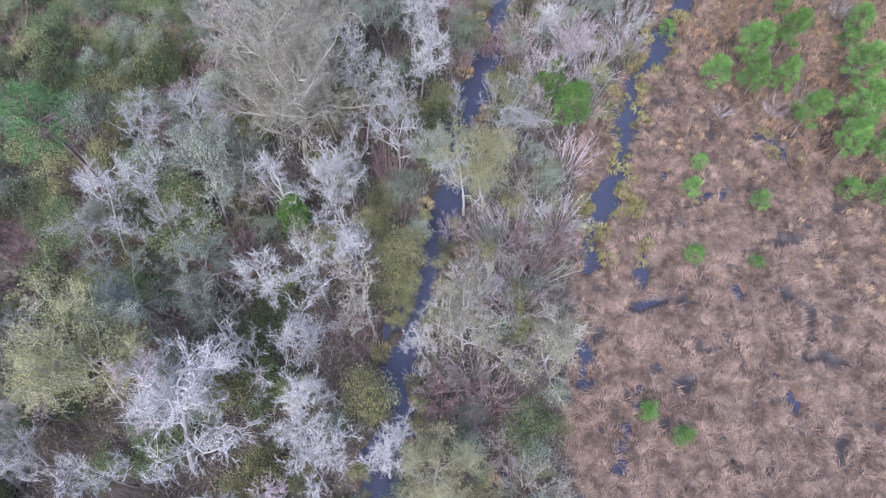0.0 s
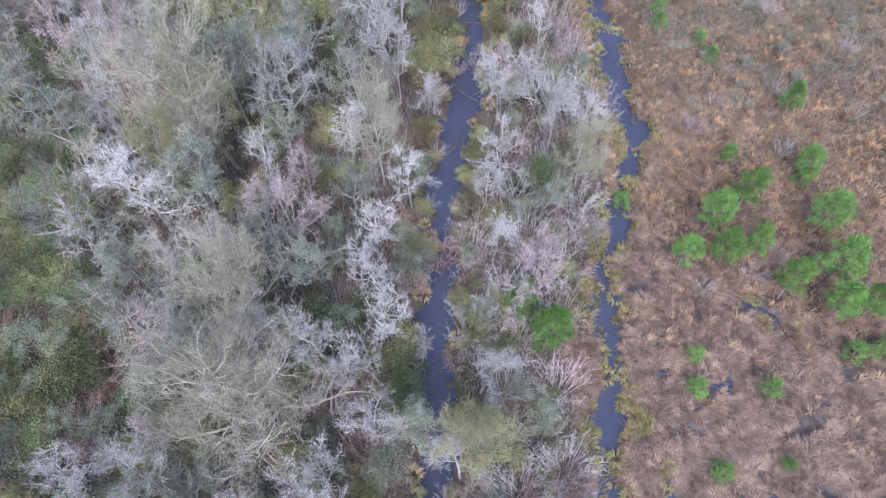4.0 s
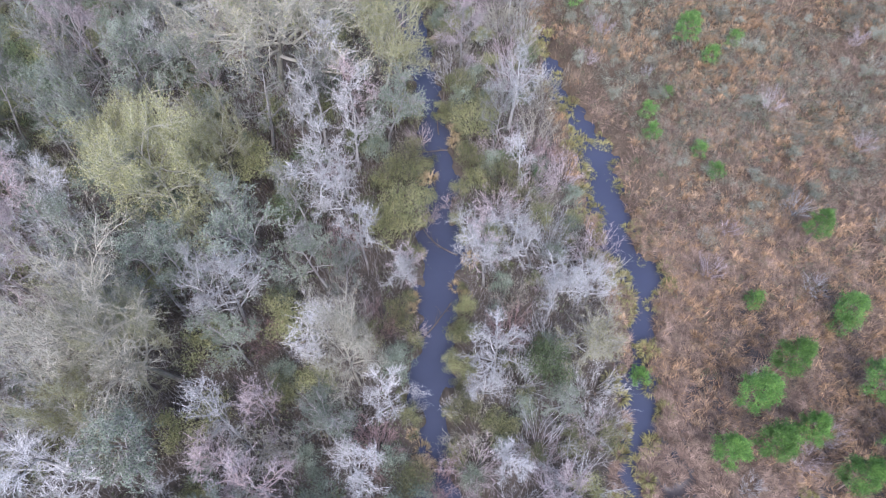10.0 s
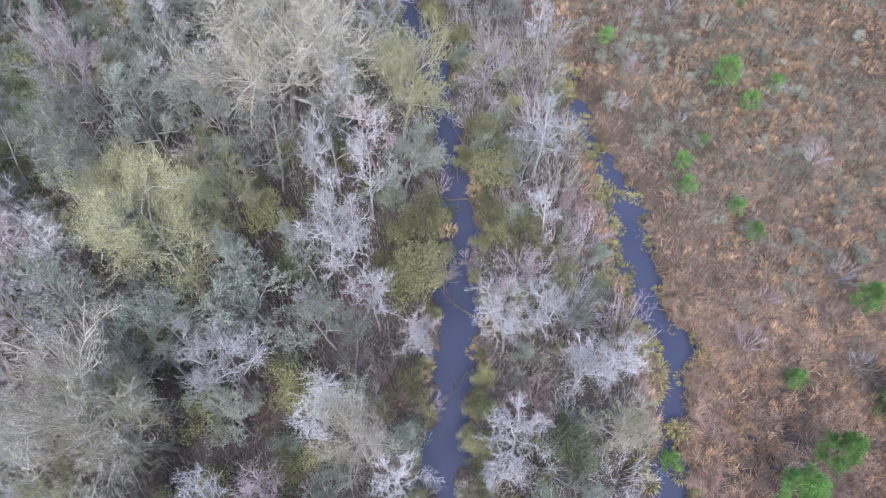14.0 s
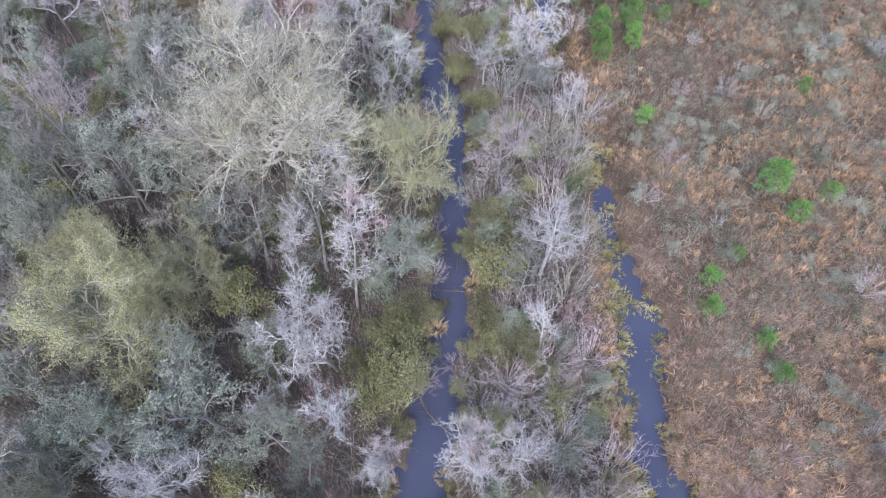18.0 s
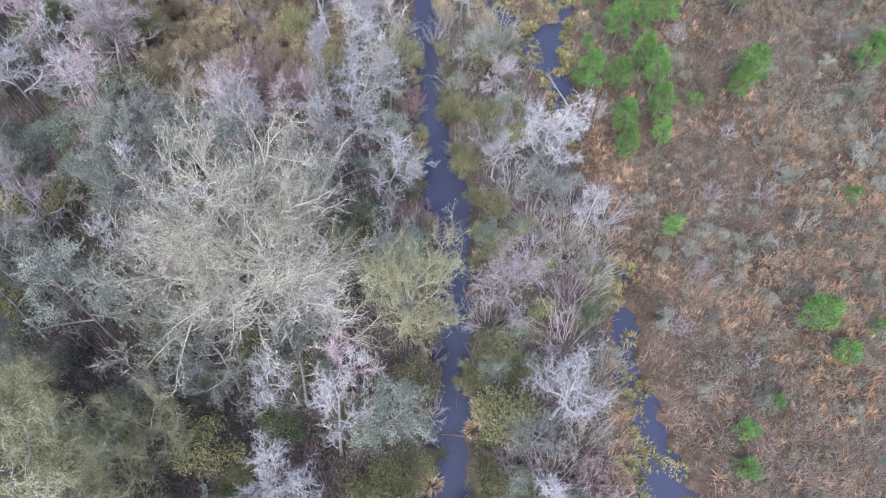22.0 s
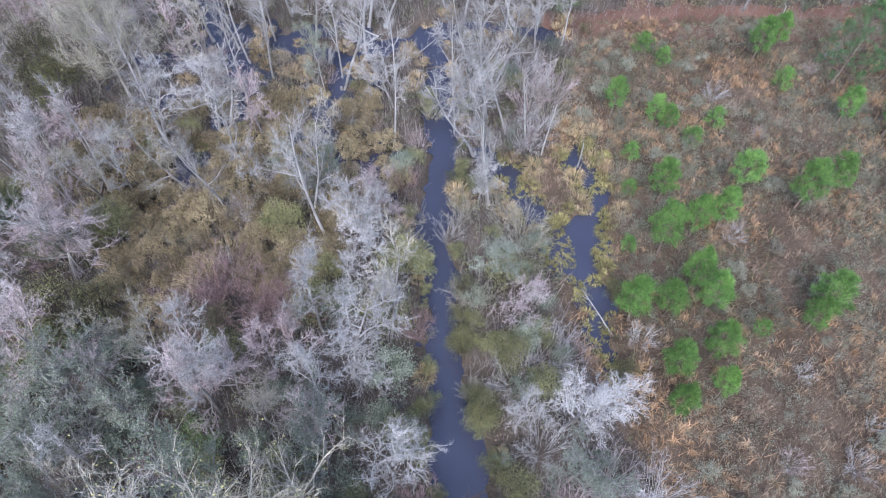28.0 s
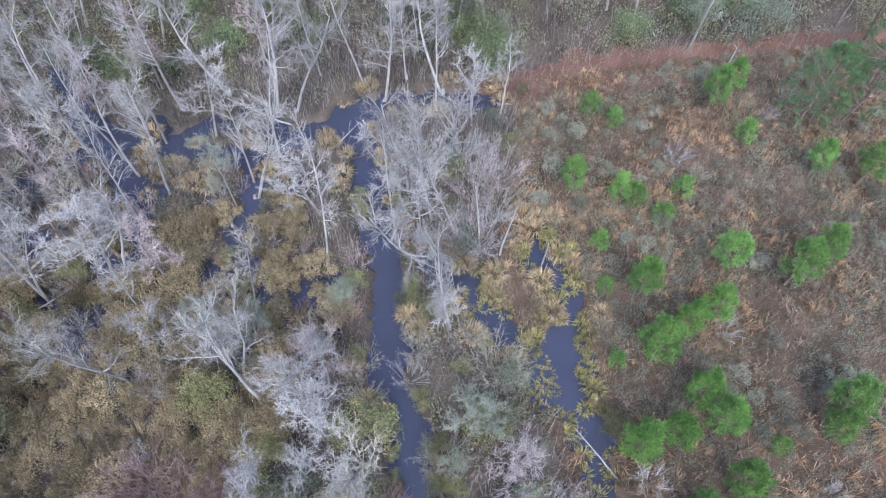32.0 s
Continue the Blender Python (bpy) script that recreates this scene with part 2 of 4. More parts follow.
def fbm(x, y, k=0):
    return 0.55 * vnoise(x, y, k) + 0.3 * vnoise(2.1 * x, 2.1 * y, k + 1) + 0.15 * vnoise(4.3 * x, 4.3 * y, k + 2)


def shore(x, y):
    """Distance from the nearest water's edge, negative in the water."""
    x, y = np.asarray(x, float), np.asarray(y, float)
    best, small = np.full(x.shape, 1e9), np.full(x.shape, 1e9)
    for line in COURSES:
        rill = len(line) < 5
        for (x0, y0, w0), (x1, y1, w1) in zip(line, line[1:]):
            dx, dy = x1 - x0, y1 - y0
            s = np.clip(((x - x0) * dx + (y - y0) * dy) / (dx * dx + dy * dy), 0, 1)
            d = np.hypot(x - x0 - s * dx, y - y0 - s * dy) - ((w0 + s * (w1 - w0)) * 0.3 if rill else 0.2 + w0 + s * (w1 - w0))
            if rill:
                small = np.minimum(small, d)
            else:
                best = np.minimum(best, d)
    best = np.minimum(best, small + 0.45 * (vnoise(x * 1.3, y * 1.3, 14) - 0.4) + 0.1)
    return best + 0.9 * np.clip((best + 1.6) / 1.2, 0, 1) * 1.7 * (fbm(x * 0.6, y * 0.6, 5) - 0.5) + 0.95 * (vnoise(x * 1.7, y * 1.7, 8) - 0.5)


def edge_x(y):
    """Where the wooded strip along the creek ends and the open marsh begins."""
    return np.interp(y, [-20, 8, 20, 28, 36, 45, 55, 64, 72, 82, 95, 104, 112], [5, 6, 8, 9, 15, 18.5, 19.5, 22, 24.5, 22, 22, 27, 30])


def wood_y(x):
    """The far edge of the open marsh, where the tall woods begin."""
    return np.interp(x, [25, 30, 43, 57, 80], [113, 112.5, 111, 108, 106])


def is_open(x, y):
    return (x > edge_x(y)) & (y < wood_y(x))


def veins(x, y):
    """Small along the branching gullies of the bog."""
    u, v = x + 1.3 * vnoise(x * 0.7, y * 0.7, 27), y + 1.3 * vnoise(x * 0.7, y * 0.7, 28)
    first = np.abs(vnoise(u * 0.36, v * 0.36, 21) - 0.5) + 0.25 * np.abs(vnoise(u * 0.9, v * 0.9, 25) - 0.5)
    return np.minimum(first, np.abs(vnoise(u * 0.62, v * 0.5, 23) - 0.5) + 0.025)


def height(x, y):
    x, y = np.asarray(x, float), np.asarray(y, float)
    d = shore(x, y)
    land = 0.12 + 0.35 * fbm(x * 0.25, y * 0.25, 9) + 0.12 * fbm(x * 1.1, y * 1.1, 12)
    land = land + 0.9 * np.clip((x - 34) / 40, 0, 1) + 0.8 * np.clip((y - 125) / 40, 0, 1) + 0.8 * np.clip((-12 - x) / 30, 0, 1)
    # boggy ground: little gullies between the reed beds, puddles in the flooded wood
    bog = np.clip((42 - y) / 8, 0, 1) * np.clip((x - edge_x(y)) / 3, 0, 1) * np.clip((30 - x) / 8, 0, 1)
    bog = np.maximum(bog, np.exp(-((x - 3) / 11) ** 2 - ((y - 103) / 13) ** 2) * 1.3)
    bog = np.maximum(bog, np.clip((4 - np.abs(d)) / 4, 0, 1) * 0.8 * is_open(x, y))
    land = land - bog * np.clip(0.06 - veins(x, y), 0, 1) * 7.0
    swamp = np.exp(-(((x - 2) / 12) ** 4) - ((y - 105) / 13) ** 4)
    land = land - swamp * np.clip(0.6 - fbm(x * 0.4, y * 0.4, 47), 0, 1) * 1.9
    t = np.clip((d + 0.15) / 0.7, 0, 1)
    return land * t * t * (3 - 2 * t) - 0.45 * (1 - np.clip((d + 0.9) / 1.1, 0, 1))


GX0, GY0, GSTEP = -62.0, -32.0, 0.25
_gx, _gy = np.meshgrid(np.arange(GX0, 112, GSTEP), np.arange(GY0, 165, GSTEP))
SHORE_MAP = shore(_gx.ravel(), _gy.ravel()).reshape(_gx.shape)
LAND_MAP = height(_gx.ravel(), _gy.ravel()).reshape(_gx.shape)


def sampled(table, x, y):
    """Values of a map at many points, blended between its cells."""
    u, v = np.clip((x - GX0) / GSTEP, 0, table.shape[1] - 2), np.clip((y - GY0) / GSTEP, 0, table.shape[0] - 2)
    j, i = u.astype(int), v.astype(int)
    u, v = u - j, v - i
    return (table[i, j] * (1 - u) + table[i, j + 1] * u) * (1 - v) + (table[i + 1, j] * (1 - u) + table[i + 1, j + 1] * u) * v


def at_point(table, x, y):
    i = min(max(int(round((y - GY0) / GSTEP)), 0), table.shape[0] - 1)
    j = min(max(int(round((x - GX0) / GSTEP)), 0), table.shape[1] - 1)
    return float(table[i, j])


def grid_axis(lo, a, b, hi, step, fine, far):
    near = np.concatenate([np.arange(lo, a, step), np.arange(a, b, fine), np.arange(b, hi + step / 2, step)])
    out = np.array([2, 5, 10, 20, 40, 90, 200, 450, 1000, far])
    return np.concatenate([(lo - out)[::-1], near, hi + out])


def sheet(name, xs, ys, zf, mat, label, category):
    gx, gy = np.meshgrid(xs, ys)
    co = np.stack([gx.ravel(), gy.ravel(), zf(gx.ravel(), gy.ravel())], 1)
    nx, ny = len(xs), len(ys)
    i = (np.arange(ny - 1)[:, None] * nx + np.arange(nx - 1)[None]).ravel()
    quads = np.stack([i, i + 1, i + 1 + nx, i + nx], 1)
    me = bpy.data.meshes.new(name)
    me.vertices.add(len(co))
    me.vertices.foreach_set("co", co.ravel())
    me.loops.add(quads.size)
    me.loops.foreach_set("vertex_index", quads.ravel().astype(np.int32))
    me.polygons.add(len(quads))
    me.polygons.foreach_set("loop_start", (np.arange(len(quads)) * 4).astype(np.int32))
    me.update(calc_edges=True)
    me.validate()
    me.polygons.foreach_set("use_smooth", np.ones(len(quads), bool))
    me.materials.append(mat)
    return tagged(new(name, me), label, category, kind="structure")


def zone(x, y):
    """Which soil lies where: 0 forest litter, 1 reed thatch, 2 heath."""
    wob = 1.6 * (fbm(x * 0.5, y * 0.5, 33) - 0.5)
    opened = (x + wob > edge_x(y)) & (y + wob < wood_y(x))
    rust = (x > 27) & (y + 2 * wob > wood_y(x) - 3.0) & (y + 2 * wob < wood_y(x) + 2.0)
    wet = opened & (x < 34) & (y < 46) & (veins(x, y) < 0.05 + 0.02 * wob)
    return np.where(rust, 3, np.where(wet, 4, np.where(opened, np.where(y + 0.45 * x + 8 * wob > 52, 2, 1), 0)))


ground = sheet("ground", grid_axis(-45, -10, 32, 78, 0.5, 0.2, 2400), grid_axis(-30, -4, 126, 145, 0.5, 0.22, 2400), height, GROUND, "dark boggy soil with leaf litter between the plants", "ground")
ground.data.materials.append(THATCH)
ground.data.materials.append(HEATH)
ground.data.materials.append(RUST)
ground.data.materials.append(MUD)
_mid = np.zeros(len(ground.data.polygons) * 3)
ground.data.polygons.foreach_get("center", _mid)
ground.data.polygons.foreach_set("material_index", zone(_mid[0::3], _mid[1::3]).astype(np.int32))
water = sheet("water", np.linspace(-46, 79, 6), np.linspace(-31, 146, 8), lambda x, y: 0 * x, WATER, "still swamp water in creek and pools, tinted blue-grey like reflected sky", "water")


# ---- mesh building ----
class Soup:
    """Collects vertices and faces of one part."""

    turn = (0.7, -1.1, 0.2, 1.6, -0.4, -1.8, 1.0)

    def __init__(self):
        self.v, self.f = [], []

    def tube(self, pts, r0, r1, sides=5):
        n, base = len(pts), len(self.v)
        for i, p in enumerate(pts):
            d = (pts[min(i + 1, n - 1)] - pts[max(i - 1, 0)]).normalized()
            u = d.orthogonal().normalized()
            w = d.cross(u)
            r = r0 + (r1 - r0) * i / (n - 1)
            for k in range(sides):
                a = 2 * math.pi * k / sides
                self.v.append(p + u * (r * math.cos(a)) + w * (r * math.sin(a)))
        for i in range(n - 1):
            for k in range(sides):
                a, b = base + i * sides + k, base + i * sides + (k + 1) % sides
                self.f.append((a, b, b + sides, a + sides))
        self.f.append(tuple(base + (n - 1) * sides + k for k in range(sides)))

    def spike(self, p, q, r):
        d = q - p
        u = d.orthogonal().normalized() * r
        w = d.cross(u).normalized() * r
        b = len(self.v)
        self.v += [p + u, p - u * 0.5 + w * 0.87, p - u * 0.5 - w * 0.87, q]
        self.f += [(b, b + 1, b + 3), (b + 1, b + 2, b + 3), (b + 2, b, b + 3)]

    def sliver(self, p, q, w):
        """The thinnest twig."""
        s = (q - p).cross(Vector((self.turn[len(self.v) % 7], self.turn[len(self.v) % 5], 1))).normalized() * (w * 0.5)
        b = len(self.v)
        self.v += [p + s, p - s, q]
        self.f.append((b, b + 1, b + 2))

    def blade(self, p, q, w):
        """A narrow leaf, folded along its middle."""
        d = q - p
        s = Vector((d.y, -d.x, 0)) if abs(d.x) + abs(d.y) > 1e-4 else Vector((1, 0, 0))
        s = s.normalized() * w
        b = len(self.v)
        self.v += [p, p + d * 0.5 + s + Vector((0, 0, w)), q, p + d * 0.5 - s + Vector((0, 0, w))]
        self.f += [(b, b + 1, b + 2), (b, b + 2, b + 3)]

    def leaf(self, rng, p, size):
        d = Vector((rng.gauss(0, 1), rng.gauss(0, 1), rng.gauss(0.35, 0.6))).normalized()
        u = d.orthogonal().normalized()
        b = len(self.v)
        self.v += [p, p + d * size * 0.5 + u * size * 0.32, p + d * size, p + d * size * 0.5 - u * size * 0.32]
        self.f += [(b, b + 1, b + 2), (b, b + 2, b + 3)]

    def mesh(self, name, mat):
        me = bpy.data.meshes.new(name)
        me.from_pydata([tuple(c) for c in self.v], [], self.f)
        me.materials.append(mat)
        return me


def part(name, soup, mat, parent, label=""):
    ob = new(name, soup.mesh(name, mat))
    ob.parent = parent
    return tagged(ob, label) if label else ob


def thing(name, label, category, group=""):
    return tagged(new(name), label, category, group)


def wander(rng, p, d, length, n, bend, lift=0.0):
    """A crooked line from p in direction d."""
    pts = [p.copy()]
    d = d.normalized()
    for _ in range(n):
        d = (d + Vector((rng.gauss(0, bend), rng.gauss(0, bend), rng.gauss(0, bend) + lift))).normalized()
        p = p + d * (length / n)
        pts.append(p.copy())
    return pts


def along(pts, s):
    s = min(max(s, 0), 0.999) * (len(pts) - 1)
    i = int(s)
    return pts[i].lerp(pts[i + 1], s - i), (pts[i + 1] - pts[i]).normalized()


def tilt(rng, d, angle, az=None):
    """d turned away by angle degrees, to any side."""
    u = d.orthogonal().normalized()
    w = d.cross(u)
    a = rng.uniform(0, 2 * math.pi) if az is None else az
    return (d * math.cos(radians(angle)) + (u * math.cos(a) + w * math.sin(a)) * math.sin(radians(angle))).normalized()


def bare_tree(name, label, seed, H, R, fork, bark, twig, limbs=7, subs=6, twigs=6, spikes=9, thick=0.15, crook=0.16, buds=0, leaf=None, leaf_size=0.08, stem_bark=None, lift=0.3, split=False, leafy=1, spread=1.0):
    """A leafless or thinly leaved hardwood of height H and crown radius R that forks at fork * H."""
    rng = random.Random(seed)
    tree = thing(name, label, "tree")
    trunk, branch, crown, leaves = Soup(), Soup(), Soup(), Soup()
    lean = Vector((rng.gauss(0, 0.07), rng.gauss(0, 0.07), 1))
    stem = wander(rng, Vector((0, 0, -0.3)), lean, H * 0.8, 7, 0.07, 0.03)
    trunk.tube(stem, thick, thick * 0.22, 7)
    part("trunk", trunk, stem_bark or bark, tree)
    turn = rng.uniform(0, 6.28)
    for i in range(limbs):
        f = fork + (0.97 - fork) * (i + rng.uniform(0, 0.6)) / limbs
        p, d = along(stem, f)
        az = turn + i * 2.4 + rng.gauss(0, 0.3)
        k = (f - fork) / (1 - fork)
        out = Vector((math.cos(az), math.sin(az), (0.45 + 1.0 * k) * (spread + (1.15 - spread) * k * k) + rng.gauss(0, 0.15)))
        reach = R * (1.0 - 0.5 * k * spread) * rng.uniform(0.8, 1.1) * math.hypot(1, out.z) ** 0.6
        limb = wander(rng, p, out, reach * 1.08, 9, crook * 1.25, 0.04)
        r = thick * (0.5 - 0.24 * k)
        if split:
            branch = Soup()
        branch.tube(limb, r, r * 0.22, 5)
        for j in range(subs):
            q, dq = along(limb, 0.2 + 0.8 * (j + rng.random()) / subs)
            side = wander(rng, q, tilt(rng, dq, rng.uniform(30, 75)) + Vector((0, 0, lift * 0.7)), R * rng.uniform(0.26, 0.5), 6, crook * 1.4, 0.05)
            branch.tube(side, max(r * 0.36, 0.019), 0.011, 3)
            for m in range(twigs):
                w, dw = along(side, 0.1 + 0.9 * (m + rng.random()) / twigs)
                dt = (tilt(rng, dw, rng.uniform(20, 65)) + Vector((0, 0, lift * 0.7))).normalized()
                ln = R ** 0.6 * rng.uniform(0.24, 0.46)
                bend = w + dt * ln * 0.5
                dt = tilt(rng, dt, rng.uniform(10, 40))
                end = bend + dt * ln * 0.5
                crown.spike(w, bend, 0.017)
                crown.spike(bend, end, 0.012)
                for _ in range(spikes):
                    a = rng.uniform(0.05, 0.98)
                    c = w.lerp(bend, a * 2) if a < 0.5 else bend.lerp(end, a * 2 - 1)
                    tip = c + (tilt(rng, dt, rng.uniform(20, 70)) + Vector((0, 0, 0.1))) * ln * rng.uniform(0.25, 0.6)
                    crown.sliver(c, tip, 0.0155)
                    if leaf and rng.random() < buds:
                        for _ in range(leafy):
                            leaves.leaf(rng, c.lerp(tip, rng.uniform(0.3, 1.15)), leaf_size * rng.uniform(0.7, 1.4))
        if split:
            part("limb", branch, bark, tree)
    if not split:
        part("branchwork", branch, bark, tree)
    tagged(part("twig_crown", crown, twig, tree), kind="stuff")
    if leaves.v:
        tagged(part("foliage", leaves, leaf, tree), kind="stuff")
    return tree


def bush(name, label, seed, H, R, count, size, leaf, stem_mat, category="shrub", group="", puff=5):
    """A leafy shrub: several stems and leaves gathered in uneven puffs."""
    rng = random.Random(seed)
    shrub = thing(name, label, category, group)
    stems, leaves = Soup(), Soup()
    for i in range(puff):
        az, rr = i * 2.4 + rng.gauss(0, 0.4), R * math.sqrt((i + 0.3) / puff) * 0.8
        c = Vector((math.cos(az) * rr, math.sin(az) * rr, H * (0.72 - 0.38 * (rr / R) ** 2) * rng.uniform(0.85, 1.15)))
        stems.tube([Vector((c.x * 0.15, c.y * 0.15, -0.2)), Vector((c.x * 0.45, c.y * 0.45, c.z * 0.5)), c], 0.05, 0.02, 4)
        pr = R * rng.uniform(0.3, 0.48)
        for _ in range(int(count / puff)):
            d = Vector((rng.gauss(0, 1), rng.gauss(0, 1), rng.gauss(0.15, 0.8)))
            d = d.normalized() * pr * rng.uniform(0.35, 1.15)
            leaves.leaf(rng, c + Vector((d.x, d.y, d.z * 0.75)), size * rng.uniform(0.6, 1.4))
        for _ in range(4):
            d = tilt(rng, Vector((0, 0, 1)), rng.uniform(10, 60))
            stems.spike(c, c + d * pr * 1.35, 0.018)
    tagged(part("woody_base", stems, stem_mat, shrub), kind="stuff")
    tagged(part("foliage", leaves, leaf, shrub), kind="stuff")
    return shrub


def brush(name, label, seed, H, R, stems_n, spikes, twig):
    """A leafless thicket of many thin upright stems."""
    rng = random.Random(seed)
    shrub = thing(name, label, "shrub")
    stems, twigs = Soup(), Soup()
    for i in range(stems_n):
        az, rr = rng.uniform(0, 6.28), R * math.sqrt(rng.random()) * 0.5
        p = Vector((math.cos(az) * rr, math.sin(az) * rr, -0.2))
        line = wander(rng, p, Vector((math.cos(az) * 0.45 + rng.gauss(0, .15), math.sin(az) * 0.45 + rng.gauss(0, .15), 1)), H * rng.uniform(0.6, 1.05), 4, 0.12)
        stems.tube(line, 0.02, 0.008, 3)
        for _ in range(spikes):
            c, d = along(line, rng.uniform(0.25, 1))
            dt = tilt(rng, d, rng.uniform(20, 60))
            tip = c + dt * R * rng.uniform(0.2, 0.45)
            twigs.sliver(c, tip, 0.02)
            for _ in range(3):
                c2 = c.lerp(tip, rng.uniform(0.2, 0.9))
                twigs.sliver(c2, c2 + tilt(rng, dt, 40) * R * rng.uniform(0.1, 0.25), 0.015)
    tagged(part("woody_base", stems, twig, shrub), kind="stuff")
    tagged(part("twig_crown", twigs, twig, shrub), kind="stuff")
    return shrub


def pine(name, label, seed, H, R, needles, whorls=6, per=5, clear=0.12, leaf=NEEDLE, length=0.26, group=""):
    """A pine with whorls of upswept boughs that end in needle tufts."""
    rng = random.Random(seed)
    tree = thing(name, label, "pine tree", group)
    trunk, boughs, soup = Soup(), Soup(), Soup()
    stem = wander(rng, Vector((0, 0, -0.2)), Vector((rng.gauss(0, .04), rng.gauss(0, .04), 1)), H, 6, 0.03, 0.02)
    trunk.tube(stem, 0.035 + 0.012 * H, 0.02, 6)
    tufts = [stem[-1]]
    for i in range(whorls):
        f = clear + (0.96 - clear) * i / max(whorls - 1, 1)
        k = (f - clear) / (1 - clear)
        reach = R * (1 - 0.78 * k ** 2.0) * (0.8 + 0.2 * min(k * 4, 1))
        for j in range(per):
            p, _ = along(stem, min(f + rng.uniform(-.03, .03), 0.99))
            az = i * 0.9 + j * 2 * math.pi / per + rng.gauss(0, 0.25)
            line = wander(rng, p, Vector((math.cos(az), math.sin(az), 0.25 + 0.5 * k)), reach * rng.uniform(0.75, 1.15), 4, 0.07, 0.09)
            boughs.tube(line, 0.02 + 0.004 * H, 0.01, 3)
            tufts += [line[-1], line[-2].lerp(line[-1], 0.3)]
            for _ in range(2):
                c, d = along(line, rng.uniform(0.45, 0.9))
                tip = c + tilt(rng, d, 45) * reach * 0.3 + Vector((0, 0, 0.05))
                boughs.spike(c, tip, 0.012)
                tufts.append(tip)
    each = max(6, needles // len(tufts))
    for c in tufts:
        for _ in range(each):
            d = tilt(rng, Vector((0, 0, 1)), rng.uniform(0, 105))
            s = c + Vector((rng.gauss(0, .1), rng.gauss(0, .1), rng.gauss(0, .05)))
            soup.blade(s, s + d * length * rng.uniform(0.7, 1.2), 0.016)
    part("trunk", trunk, BARK_PINE, tree)
    part("branchwork", boughs, BARK_PINE, tree)
    tagged(part("needle_crown", soup, leaf, tree), kind="stuff")
    return tree


def pole_tree(name, label, seed, H, R, bark, twig, lean=0.05, spikes=5, limbs=9, group=""):
    """A tall slender swamp tree: long pale stem, short limbs near the top."""
    rng = random.Random(seed)
    tree = thing(name, label, "tree", group)
    trunk, branch, twigsoup = Soup(), Soup(), Soup()
    stem = wander(rng, Vector((0, 0, -0.4)), Vector((rng.gauss(0, lean), rng.gauss(0, lean), 1)), H, 9, 0.045, 0.01)
    trunk.tube([Vector((stem[0].x, stem[0].y, -0.5)), stem[0] + Vector((0, 0, 0.9))], 0.17, 0.08, 6)
    trunk.tube(stem, 0.1, 0.025, 6)
    for i in range(limbs):
        f = 0.38 + 0.6 * (i + rng.random()) / limbs
        p, d = along(stem, f)
        limb = wander(rng, p, tilt(rng, d, rng.uniform(30, 60)), R * rng.uniform(0.6, 1.15) * (1.25 - 0.6 * f), 4, 0.16, 0.1)
        branch.tube(limb, 0.05 * (1.3 - f), 0.015, 4)
        for j in range(9):
            q, dq = along(limb, 0.15 + 0.85 * (j + rng.random()) / 9)
            tw = wander(rng, q, tilt(rng, dq, rng.uniform(25, 60)) + Vector((0, 0, .2)), R * rng.uniform(0.2, 0.45), 2, 0.15)
            twigsoup.spike(tw[0], tw[1], 0.014)
            twigsoup.spike(tw[1], tw[2], 0.01)
            for _ in range(spikes * 2):
                c, dc = along(tw, rng.uniform(0.1, 1))
                twigsoup.sliver(c, c + tilt(rng, dc, rng.uniform(20, 55)) * R * rng.uniform(0.12, 0.3), 0.018)
    part("trunk", trunk, bark, tree)
    part("branchwork", branch, bark, tree)
    tagged(part("twig_crown", twigsoup, twig, tree), kind="stuff")
    return tree


def snag(name, label, seed, H):
    rng = random.Random(seed)
    tree = thing(name, label, "dead tree")
    trunk, stubs = Soup(), Soup()
    stem = wander(rng, Vector((0, 0, -0.4)), Vector((rng.gauss(0, .03), rng.gauss(0, .03), 1)), H, 8, 0.03)
    trunk.tube(stem, 0.15, 0.06, 7)
    for i in range(6):
        p, d = along(stem, 0.45 + 0.54 * (i + rng.random()) / 6)
        line = wander(rng, p, tilt(rng, d, rng.uniform(30, 60)), rng.uniform(0.5, 1.4), 4, 0.2, 0.1)
        stubs.tube(line, 0.045, 0.015, 4)
        for _ in range(3):
            c, dc = along(line, rng.uniform(.3, 1))
            stubs.spike(c, c + tilt(rng, dc, 45) * rng.uniform(.3, .7), 0.02)
    part("trunk", trunk, DEAD_WOOD, tree)
    part("broken_branchwork", stubs, DEAD_WOOD, tree)
    return tree


def fallen_branch(name, label, seed, length, r, mat, forks=7):
    """A dead bough or log that lies on the ground or in the water."""
    rng = random.Random(seed)
    log = thing(name, label, "fallen wood")
    stem, arms = Soup(), Soup()
    line = wander(rng, Vector((-length / 2, 0, 0.05)), Vector((1, 0, 0.03)), length, 7, 0.09)
    line = [Vector((q.x, q.y, max(q.z, 0.02))) for q in line]
    stem.tube(line, r, r * 0.35, 7)
    for i in range(forks):
        c, d = along(line, 0.3 + 0.68 * (i + rng.random()) / forks)
        arm = wander(rng, c, tilt(rng, d, rng.uniform(30, 65)) + Vector((0, 0, .15)), length * rng.uniform(.12, .3), 4, .16)
        arms.tube(arm, r * 0.35, r * 0.1, 4)
        for _ in range(4):
            q, dq = along(arm, rng.uniform(.2, 1))
            arms.spike(q, q + tilt(rng, dq, 40) * length * rng.uniform(.04, .1), 0.016)
    part("log", stem, mat, log)
    part("side_branchwork", arms, mat, log)
    return log


